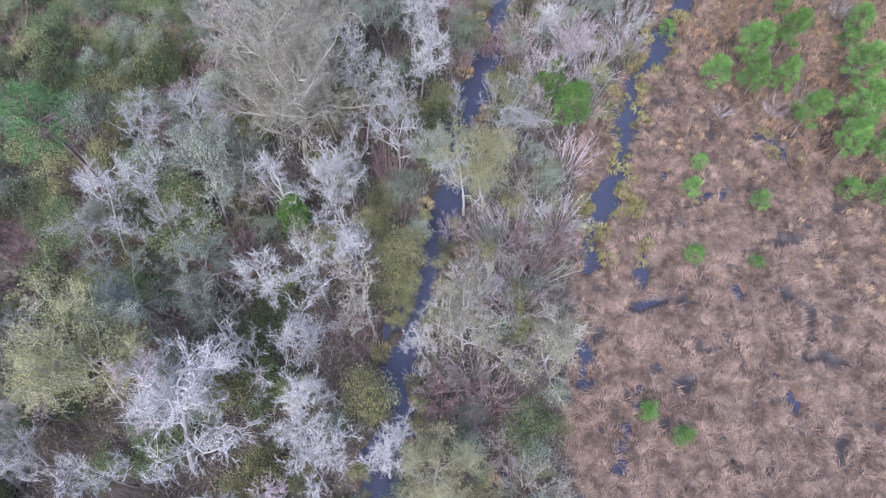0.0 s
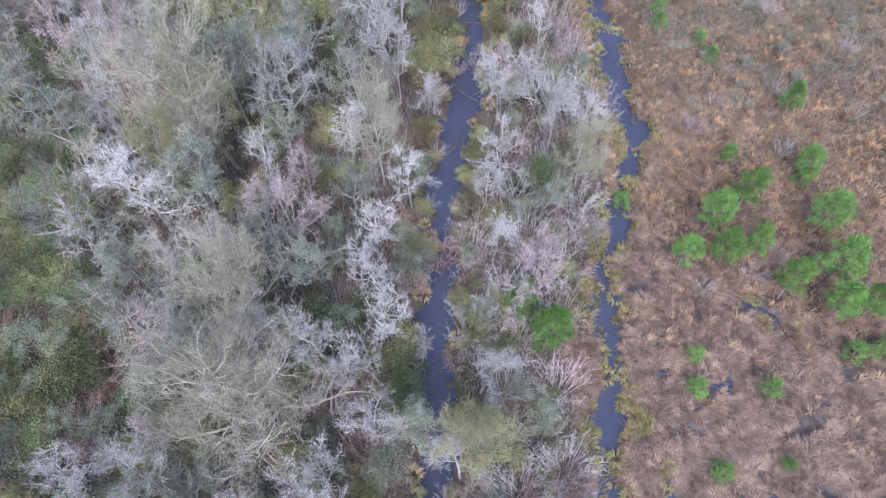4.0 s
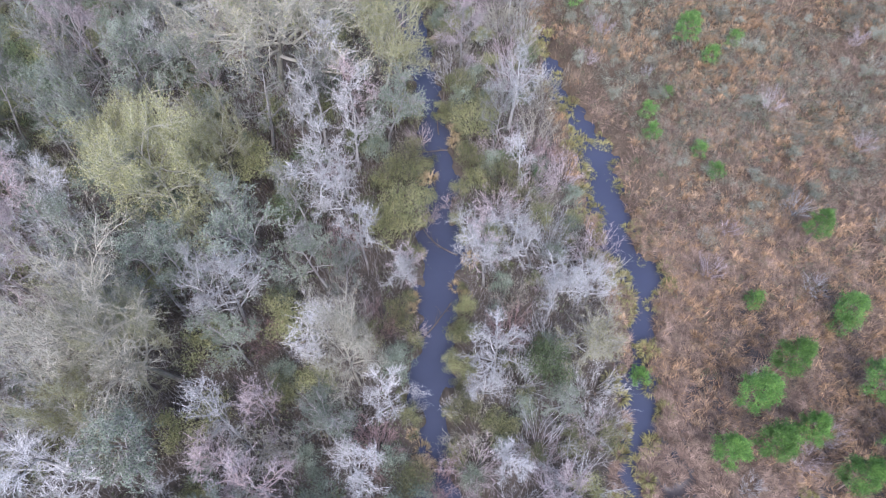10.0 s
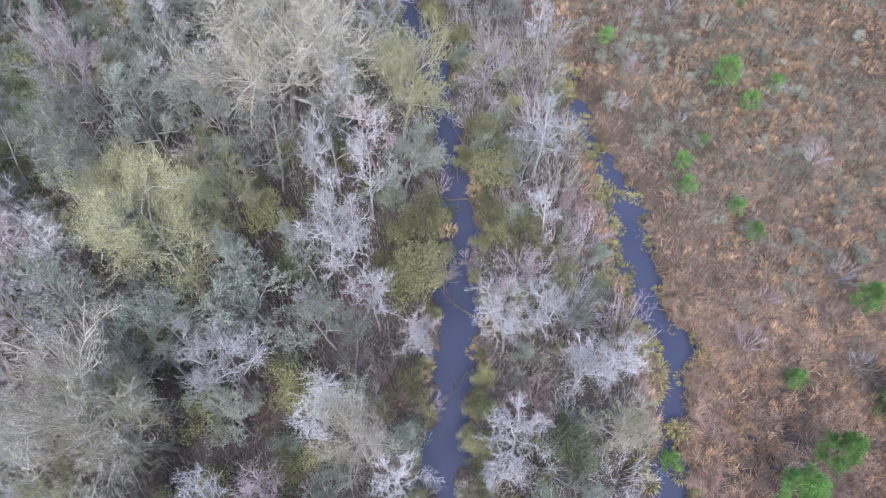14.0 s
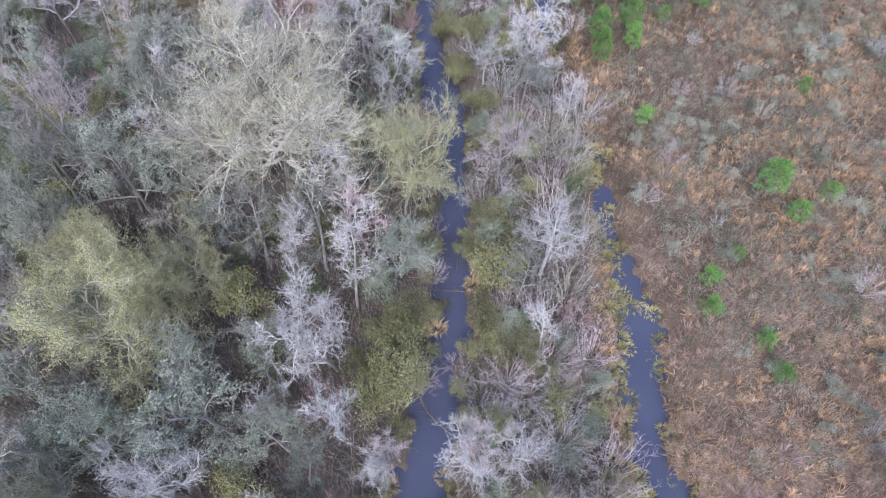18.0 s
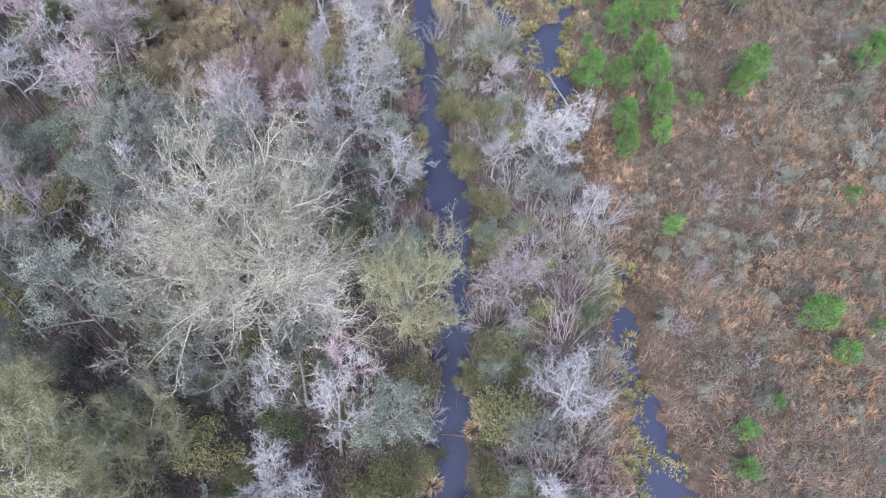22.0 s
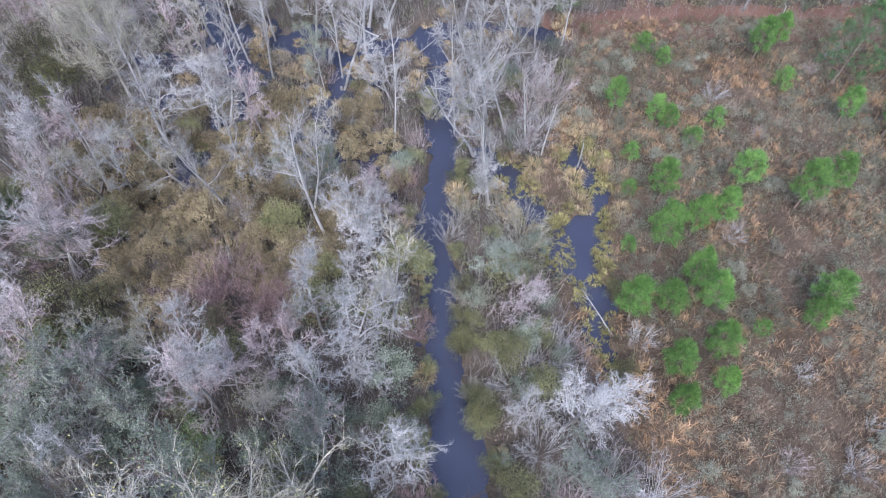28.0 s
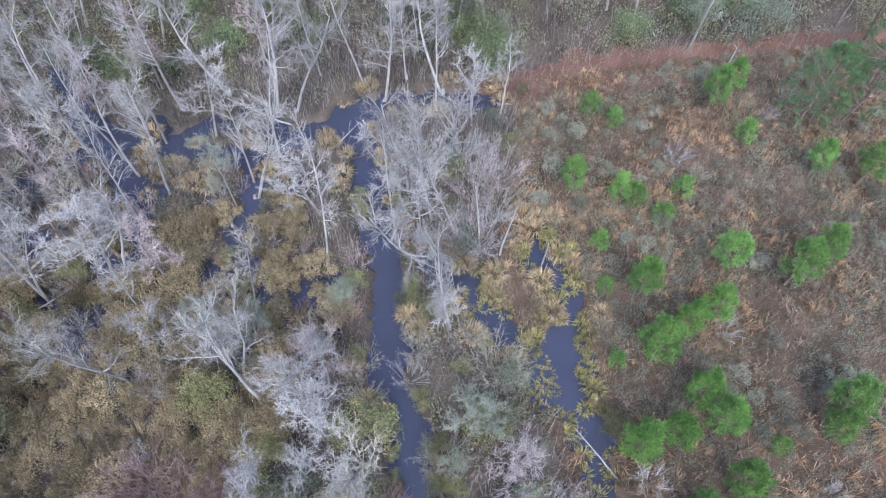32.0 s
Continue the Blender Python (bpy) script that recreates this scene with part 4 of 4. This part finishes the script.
for x, y, r in SEEDLINGS:
    plant("seedling", x, y, r / .65, r / .6)
for x, y in POLES:
    plant("pole", x, y, PLANT.uniform(.8, 1.3), PLANT.uniform(.75, 1.15))
    TAKEN.append((x, y, 0.8))
for x, y, s in ((22.4, 98.4, 1.0), (26, 96.3, .4), (46, 108, .4), (-15.8, 28.5, .6), (23.5, 97.6, .75)):
    plant("snag", x, y, .5, s)
stock("dead_bough", [lambda s=s: fallen_branch("fallen_bough", "dead bough lying in the dark water", s, 3.4, .06, BARK_DARK) for s in (121, 122)])
stock("pale_log", [lambda s=s: fallen_branch("fallen_log", "bleached fallen trunk lying in the swamp", s, 5.0, .075, BARK_PALE, 6) for s in (123, 124)])
for x, y, a in ((13.6, 73.6, 10), (11.4, 59.6, 160), (6.4, 45.8, 30), (12.4, 62.6, 75), (-.1, 28.4, 20), (16.8, 108.6, 10), (8.4, 51.5, 130)):
    plant("dead_bough", x, y, 1, 1, turn=a, z=.02)
for x, y, a, s in ((23.9, 83.8, 118, .75), (-4.4, 102.2, 5, .9), (10.4, 114.3, 150, 1.0), (20.2, 108.8, 140, .8), (-9.5, 32.2, 60, .9), (15.5, 110, 20, .8)):
    plant("pale_log", x, y, s, s, turn=a, z=.05)
plant("tall_pine", -23.7, 23.3, 1.0, .85, 0, lean=-6)


# ---- filling of the woods ----
def free(x, y, need):
    return all((x - a) ** 2 + (y - b) ** 2 > (need + 0.55 * r) ** 2 for a, b, r in TAKEN)


def scatter(kind, box, step, keep, need, scale, taken=0.0, limit=300):
    """Seeds a kind on a jittered grid over box, where keep(x, y) allows and nothing stands nearer than need."""
    spots = [(x + PLANT.uniform(-.5, .5) * step, y + PLANT.uniform(-.5, .5) * step) for y in np.arange(box[1], box[3], step) for x in np.arange(box[0], box[2], step)]
    PLANT.shuffle(spots)
    n = 0
    for x, y in spots:
        if keep(x, y) and free(x, y, need):
            s = PLANT.uniform(*scale)
            plant(kind, x, y, s, s * PLANT.uniform(.85, 1.15))
            if taken:
                TAKEN.append((x, y, taken * s))
            n += 1
            if n == limit:
                return


def patch(x, y, k, size=9.0):
    return float(fbm(np.array([x / size]), np.array([y / size]), k)[0])


def shrubs(x, y):
    return (x + 2) ** 2 / 7 ** 2 + (y - 91) ** 2 / 5.5 ** 2 < 1


def flooded(x, y):
    return (x - .5) ** 2 / 12.5 ** 2 + (y - 100) ** 2 / 13 ** 2 < 1 or shrubs(x, y)


def west(x, y):
    return at_point(SHORE_MAP, x, y) > 0.5 and x < np.interp(y, [-20, 20, 50, 75, 112], [-5, -2, 7, 12, 14]) and not flooded(x, y)


def east_strip(x, y):
    return at_point(SHORE_MAP, x, y) > 0.4 and x > np.interp(y, [-20, 20, 50, 75, 112], [-3, 0, 9, 15, 17]) and x < edge_x(y) - 0.3 and y < 108


def dark_corner(x, y):
    return (x < -17 and 13 < y < 38) or (x < -21 and 13 < y < 54)


def bank(x, y):
    return -.12 < at_point(SHORE_MAP, x, y) < .6 and x < edge_x(y) - 4


scatter("small_gum", (-36, -6, 14, 98), 2.6, lambda x, y: west(x, y) and not dark_corner(x, y) and patch(x, y, 31) > .38, 1.0, (.8, 1.3), 1.1, limit=295)
scatter("bay", (-36, -6, 12, 98), 3.8, lambda x, y: west(x, y) and not dark_corner(x, y) and patch(x, y, 35) > .4, 1.0, (.7, 1.1), 1.4, limit=150)
scatter("bay_bush", (-36, -6, 13, 98), 2.3, lambda x, y: west(x, y) and patch(x, y, 41) > .4, .3, (.6, 1.2), .5, limit=205)
scatter("green_bush", (-40, -6, 13, 100), 2.2, lambda x, y: west(x, y) and not (-18 < x < -2 and 44 < y < 70) and (dark_corner(x, y) or patch(x, y, 45, 6) > .53), .2, (.7, 1.3), .6, limit=215)
scatter("under_olive", (-36, -6, 13, 100), 2.3, lambda x, y: west(x, y) and patch(x, y, 51, 6) > .43, .2, (.6, 1.25), .5, limit=240)
scatter("red_brush", (-34, -4, 13, 96), 3.0, lambda x, y: west(x, y) and patch(x, y, 55, 6) > .5, .3, (.6, 1.1), .5, limit=90)
scatter("pale_brush", (-5, -6, 30, 108), 1.9, east_strip, .25, (.6, 1.15), .4, limit=105)
scatter("bank_shrub", (-9, -6, 22, 108), 1.2, lambda x, y: bank(x, y), .0, (.3, .6), .2, limit=120)
scatter("bank_shrub", (-5, -6, 30, 108), 2.0, east_strip, .1, (.4, .85), .3, limit=70)
scatter("bay_bush", (-5, -6, 30, 108), 2.4, east_strip, .1, (.4, .8), .3, limit=70)
scatter("small_gum", (-14, 97, 26, 119), 3.0, lambda x, y: (x < edge_x(y) - 2 or y > 112) and not shrubs(x, y) and abs(x - np.interp(y, [96, 112], [15.3, 16.6])) > 2.8, .9, (.9, 1.35), .8, limit=24)
scatter("gold_bush", (-12, 84, 14, 114), 1.25, lambda x, y: flooded(x, y) and y < 106 and at_point(LAND_MAP, x, y) > -.05, .0, (.5, 1.0), .3, limit=240)
scatter("pale_brush", (-9, -6, 22, 108), 1.6, lambda x, y: bank(x, y) and patch(x, y, 87, 5) > .45, .0, (.35, .65), .2, limit=45)
scatter("tan_sedge", (-9, -6, 22, 110), 1.0, lambda x, y: bank(x, y) and patch(x, y, 89, 5) > .5, .0, (.5, .9), limit=70)
scatter("pale_brush", (-11, 88, 14, 114), 1.9, lambda x, y: flooded(x, y) and at_point(LAND_MAP, x, y) > -.2, .1, (.35, .7), .3, limit=45)
scatter("red_brush", (-11, 88, 15, 114), 2.2, lambda x, y: flooded(x, y) and at_point(LAND_MAP, x, y) > -.15, .1, (.35, .65), .3, limit=16)
scatter("tan_sedge", (-9, 90, 30, 116), 1.3, lambda x, y: (flooded(x, y) or at_point(SHORE_MAP, x, y) < 1.2) and at_point(LAND_MAP, x, y) > -.12, .1, (.6, 1.2), limit=135)
scatter("pole", (-14, 96, 28, 121), 2.2, lambda x, y: (x < edge_x(y) - 1 or y > 112) and abs(x - np.interp(y, [96, 112], [15.3, 16.6])) > 2.2, .8, (.7, 1.1), .3, limit=16)
scatter("sedge", (7, 18, 28, 98), .7, lambda x, y: x > edge_x(y) - 3 and -.35 < at_point(SHORE_MAP, x, y) < .5 and patch(x, y, 61, 4) > .36, .0, (.6, 1.2), limit=230)
scatter("sedge", (18, 51.5, 26, 64), .75, lambda x, y: -.9 < at_point(SHORE_MAP, x, y) < .1 and patch(x, y, 66, 2.5) > .4, .0, (.7, 1.2), limit=45)
scatter("sedge", (21.2, 85, 26.5, 93.5), .7, lambda x, y: at_point(SHORE_MAP, x, y) < -.1 and patch(x, y, 65, 2.5) > .47, .0, (.6, 1.0), limit=70)
scatter("sage", (24, 40, 62, 110), 1.5, lambda x, y: at_point(SHORE_MAP, x, y) > .8 and bool(is_open(x, y)) and x > 25 + max(0, (60 - y)) * .28 and patch(x, y, 71, 7) > .42, .3, (.55, 1.35), limit=265)
scatter("pale_brush", (20, 30, 60, 108), 3.0, lambda x, y: at_point(SHORE_MAP, x, y) > .6 and bool(is_open(x, y)) and patch(x, y, 75, 6) > .55, .4, (.3, .6), limit=55)


# the tall woods beyond the marsh, and the woods that close the view
def far_wood(x, y):
    return y > (wood_y(x) + .5 if x > 25 else 118 + .12 * abs(x)) and at_point(SHORE_MAP, x, y) > .3


scatter("far_pole", (-45, 106, 90, 148), 3.3, far_wood, .9, (.8, 1.25), .8, limit=290)
scatter("tall_pine", (-45, 112, 90, 148), 8.0, far_wood, 1.2, (.8, 1.15), 1.0, limit=26)
scatter("green_bush", (-45, 106, 90, 130), 4.0, lambda x, y: far_wood(x, y) and patch(x, y, 81) > .45, .5, (.8, 1.6), .5, limit=45)
scatter("bay_bush", (-45, 106, 90, 130), 3.4, far_wood, .3, (.9, 1.6), .5, limit=18)
scatter("small_gum", (-46, 88, -6, 125), 3.0, lambda x, y: not flooded(x, y) and at_point(SHORE_MAP, x, y) > .4, 1.2, (.9, 1.3), 1.3, limit=55)


# ---- grass, reeds and low growth: too many to count ----
def heap(name, label, category, co, tri, mat):
    me = bpy.data.meshes.new(name)
    me.vertices.add(len(co))
    me.vertices.foreach_set("co", co.ravel())
    me.loops.add(tri.size)
    me.loops.foreach_set("vertex_index", tri.ravel().astype(np.int32))
    me.polygons.add(len(tri))
    me.polygons.foreach_set("loop_start", (np.arange(len(tri)) * 3).astype(np.int32))
    me.update(calc_edges=True)
    me.validate()
    me.materials.append(mat)
    return tagged(new(name, me), label, category, kind="stuff")


def strands(name, label, count, box, keep, mat, length, lift, width, seed, flow=None, category="grass"):
    """Single blades over a stretch of ground, lodged or upright, as one mesh."""
    rng = np.random.default_rng(seed)
    x, y = rng.uniform(box[0], box[2], count), rng.uniform(box[1], box[3], count)
    ok = keep(x, y) & (sampled(SHORE_MAP, x, y) > 0.12)
    x, y = x[ok], y[ok]
    z = sampled(LAND_MAP, x, y)
    ok = z > 0.03
    x, y, z = x[ok], y[ok], z[ok]
    n = len(x)
    az = rng.uniform(0, 2 * np.pi, n)
    if flow:
        az = fbm(x / flow, y / flow, 91) * 22.0 + rng.normal(0, 0.55, n)
    ln = rng.uniform(*length, n)
    up = rng.uniform(*lift, n)
    w = rng.uniform(0.7, 1.3, n) * width
    dx, dy = np.cos(az), np.sin(az)
    base = np.stack([x, y, z - 0.03], 1)
    side = np.stack([-dy * w, dx * w, 0 * w], 1)
    mid = base + np.stack([dx * ln * .5 * np.cos(up), dy * ln * .5 * np.cos(up), ln * .55 * np.sin(up) + 0.04], 1)
    tip = base + np.stack([dx * ln * np.cos(up), dy * ln * np.cos(up), ln * np.sin(up) * .9], 1)
    co = np.stack([base + side, base - side, mid - side * .7, mid + side * .7, tip], 1).reshape(-1, 3)
    i = np.arange(n)[:, None] * 5
    tri = np.concatenate([i + [[0, 1, 2]], i + [[0, 2, 3]], i + [[3, 2, 4]]], 1).reshape(-1, 3)
    return heap(name, label, category, co, tri, mat)


def puffs(name, label, count, leaves, box, keep, mat, radius, tall, size, seed, gap=0.3):
    """Low leafy growth in uneven clumps, as one mesh."""
    rng = np.random.default_rng(seed)
    x, y = rng.uniform(box[0], box[2], count), rng.uniform(box[1], box[3], count)
    ok = keep(x, y) & (sampled(SHORE_MAP, x, y) > gap)
    x, y = x[ok], y[ok]
    z = sampled(LAND_MAP, x, y)
    n = len(x)
    r, h = rng.uniform(*radius, n), rng.uniform(*tall, n)
    c = np.repeat(np.stack([x, y, z], 1), leaves, 0)
    r, h = np.repeat(r, leaves), np.repeat(h, leaves)
    d = rng.normal(0, 1, (n * leaves, 3))
    d /= np.linalg.norm(d, axis=1)[:, None]
    rad = rng.uniform(0.4, 1.1, n * leaves)
    p = c + np.stack([d[:, 0] * r * rad, d[:, 1] * r * rad, h * (0.5 + 0.5 * d[:, 2] * rad)], 1)
    u = rng.normal(0, 1, (n * leaves, 3)) + [0, 0, 0.4]
    u /= np.linalg.norm(u, axis=1)[:, None]
    w = np.cross(u, rng.normal(0, 1, (n * leaves, 3)))
    w /= np.linalg.norm(w, axis=1)[:, None]
    s = (rng.uniform(0.6, 1.4, n * leaves) * size)[:, None]
    co = np.stack([p, p + u * s * .5 + w * s * .33, p + u * s, p + u * s * .5 - w * s * .33], 1).reshape(-1, 3)
    i = np.arange(n * leaves)[:, None] * 4
    tri = np.concatenate([i + [[0, 1, 2]], i + [[0, 2, 3]]], 1).reshape(-1, 3)
    return heap(name, label, "undergrowth", co, tri, mat)


def tufts(name, label, count, blades, box, keep, mat, length, width, seed):
    """Arching grass tufts, each a fan of blades round its root, as one mesh."""
    rng = np.random.default_rng(seed)
    x, y = rng.uniform(box[0], box[2], count), rng.uniform(box[1], box[3], count)
    ok = keep(x, y) & (sampled(SHORE_MAP, x, y) > 0.2)
    x, y = x[ok], y[ok]
    z, m = sampled(LAND_MAP, x, y), len(x)
    n = m * blades
    size = np.repeat(rng.uniform(*length, m), blades) * rng.uniform(.6, 1.25, n)
    az = np.repeat(rng.uniform(0, 6.3, m), blades) + rng.normal(0, 1.3, n)
    out = size * rng.uniform(.25, 1.0, n)
    up = np.sqrt(np.maximum(size ** 2 - out ** 2, .0)) * .9 + .08
    w = width * rng.uniform(.6, 1.3, n)
    dx, dy = np.cos(az), np.sin(az)
    root = np.stack([np.repeat(x, blades) + rng.normal(0, .09, n), np.repeat(y, blades) + rng.normal(0, .09, n), np.repeat(z, blades) - .03], 1)
    side = np.stack([-dy * w, dx * w, 0 * w], 1)
    mid = root + np.stack([dx * out * .4, dy * out * .4, up * .8], 1)
    tip = root + np.stack([dx * out, dy * out, up * .75], 1)
    co = np.stack([root + side * .7, root - side * .7, mid - side, mid + side, tip], 1).reshape(-1, 3)
    i = np.arange(n)[:, None] * 5
    tri = np.concatenate([i + [[0, 1, 2]], i + [[0, 2, 3]], i + [[3, 2, 4]]], 1).reshape(-1, 3)
    return heap(name, label, "grass", co, tri, mat)


wooded = lambda x, y: (x < edge_x(y)) | (y > wood_y(x))
cracks = lambda x, y: veins(x, y) > .045 + .03 * vnoise(x * 2.3, y * 2.3, 29)
thin = lambda x, y, k, size: fbm(x / size, y / size, k) + .3 * hashed(np.floor(x * 37), np.floor(y * 41), k) - .15
strands("lodged_reeds", "flattened tan and pinkish dead reeds in swirls", 500000, (5, -6, 36, 46), lambda x, y: is_open(x, y) & cracks(x, y) & (thin(x, y, 43, 1.1) > .3) & (thin(x, y, 3, 5) + np.clip((52 - y) / 40, -.3, .4) > .36), REED, (.3, .85), (.04, .55), .0125, 1, 1.5, "reeds")
strands("far_lodged_reeds", "flattened tan dead reeds between the heath", 90000, (14, 40, 48, 62), lambda x, y: is_open(x, y) & (thin(x, y, 43, 1.1) > .36) & (thin(x, y, 3, 5) + np.clip((52 - y) / 40, -.3, .4) > .4), REED, (.4, .95), (.05, .6), .019, 31, 1.9, "reeds")
strands("orange_straw", "upright orange-tan straw grass in patches", 260000, (18, 4, 75, 112), lambda x, y: is_open(x, y) & (thin(x, y, 13, 5) > .45 + .09 * np.clip((y - 62) / 10, 0, 1) + .06 * np.clip((y - 84) / 12, 0, 1)) & (thin(x, y, 53, 1.2) > .38) & (y + 1.2 * x > 56), STRAW, (.35, .8), (.2, 1.1), .018, 2, 1.6)
strands("brown_heath", "low brown leafless heath and dead stems", 260000, (18, 8, 75, 114), lambda x, y: is_open(x, y) & (y + .5 * x > 46), HEATH_STEM, (.25, .75), (.3, 1.3), .016, 3, 1.4, "undergrowth")
tufts("straw_tufts", "arching orange-tan grass tufts over the marsh", 5200, 24, (16, 20, 66, 112), lambda x, y: is_open(x, y) & (thin(x, y, 13, 5) > .45 + .07 * np.clip((y - 62) / 10, 0, 1) + .08 * np.clip((y - 84) / 12, 0, 1)) & (y + 1.1 * x > 58), STRAW, (.35, .85), .02, 21)
tufts("bleached_tufts", "pale bleached grass tufts between the heath", 3000, 24, (14, 10, 66, 110), lambda x, y: is_open(x, y) & (thin(x, y, 63, 3.5) > .55) & (y + 1.1 * x > 40), TUFT, (.35, .8), .018, 22)
tufts("brown_tufts", "brown matted grass tufts of the wet marsh", 4200, 22, (10, 14, 66, 112), lambda x, y: is_open(x, y) & (thin(x, y, 67, 3) > .42) & (y + .8 * x > 44), HEATH_STEM, (.3, .7), .02, 23)
puffs("green_herbs", "low olive-green herbs between the heath", 7600, 44, (20, 36, 75, 112), lambda x, y: is_open(x, y) & (thin(x, y, 17, 4) > .52 - .1 * np.clip((y - 60) / 25, 0, 1)), HERB, (.15, .5), (.2, .5), .075, 4)
puffs("heath_shrubs", "low brown-grey leafy heath shrubs", 6000, 60, (20, 30, 66, 112), lambda x, y: is_open(x, y) & (thin(x, y, 23, 3) > .42), SHRUB_BROWN, (.2, .55), (.25, .7), .065, 7)
puffs("purple_heath", "purplish-brown leafless heath in soft clumps", 5200, 55, (16, 20, 66, 110), lambda x, y: is_open(x, y) & (thin(x, y, 83, 4) > .5 - .14 * (np.hypot(x - 26, y - 30) < 8.5)), HEATHER, (.25, .65), (.3, .8), .06, 14)
puffs("sage_thicket", "small sage-grey shrubs in the farther marsh", 10500, 80, (26, 44, 66, 110), lambda x, y: is_open(x, y) & (thin(x, y, 71, 6) > .47 - .11 * np.clip((y - 65) / 20, 0, 1)), SHRUB_GREY, (.22, .6), (.45, 1.0), .06, 8)
strands("forest_thicket", "grey-brown bare saplings and dead stems in the forest", 260000, (-42, -8, 32, 122), lambda x, y: wooded(x, y) & (sampled(SHORE_MAP, x, y) > .6), THICKET, (.6, 2.2), (.7, 1.45), .008, 5, None, "undergrowth")
strands("far_thicket", "bare brush under the far wood", 36000, (-45, 106, 90, 140), lambda x, y: y > np.where(x > 25, wood_y(x), 116), THICKET, (.8, 2.6), (.8, 1.45), .008, 9, None, "undergrowth")
puffs("forest_herbs", "dark green and olive low growth on the forest floor", 5200, 30, (-45, -8, 28, 125), lambda x, y: wooded(x, y) & (fbm(x / 4, y / 4, 19) > .4), HERB, (.3, .9), (.3, 1.5), .15, 6)
puffs("forest_saplings", "brownish and grey-green leafy saplings under the trees", 2400, 36, (-45, -8, 28, 125), lambda x, y: wooded(x, y) & (fbm(x / 4, y / 4, 29) > .46), SHRUB_BROWN, (.4, 1.0), (.8, 2.4), .14, 10)
behind = lambda x, y: y > np.where(x > 25, wood_y(x) + .5, 117)
puffs("far_olive_shrubs", "olive leafy shrubs below the far wood", 1500, 120, (-45, 106, 90, 136), lambda x, y: behind(x, y) & (fbm(x / 5, y / 5, 30) > .4), LEAF_OLIVE, (.5, 1.3), (1.0, 3.6), .11, 11)
puffs("far_grey_shrubs", "grey-green leafy shrubs below the far wood", 1100, 120, (-45, 106, 90, 136), lambda x, y: behind(x, y) & (fbm(x / 5, y / 5, 34) > .4), LEAF_BAY, (.5, 1.3), (1.2, 4.5), .11, 12)
puffs("far_brown_shrubs", "brown leafless-looking thicket below the far wood", 700, 60, (-45, 106, 90, 138), behind, SHRUB_BROWN, (.6, 1.5), (1.0, 3.5), .18, 13)
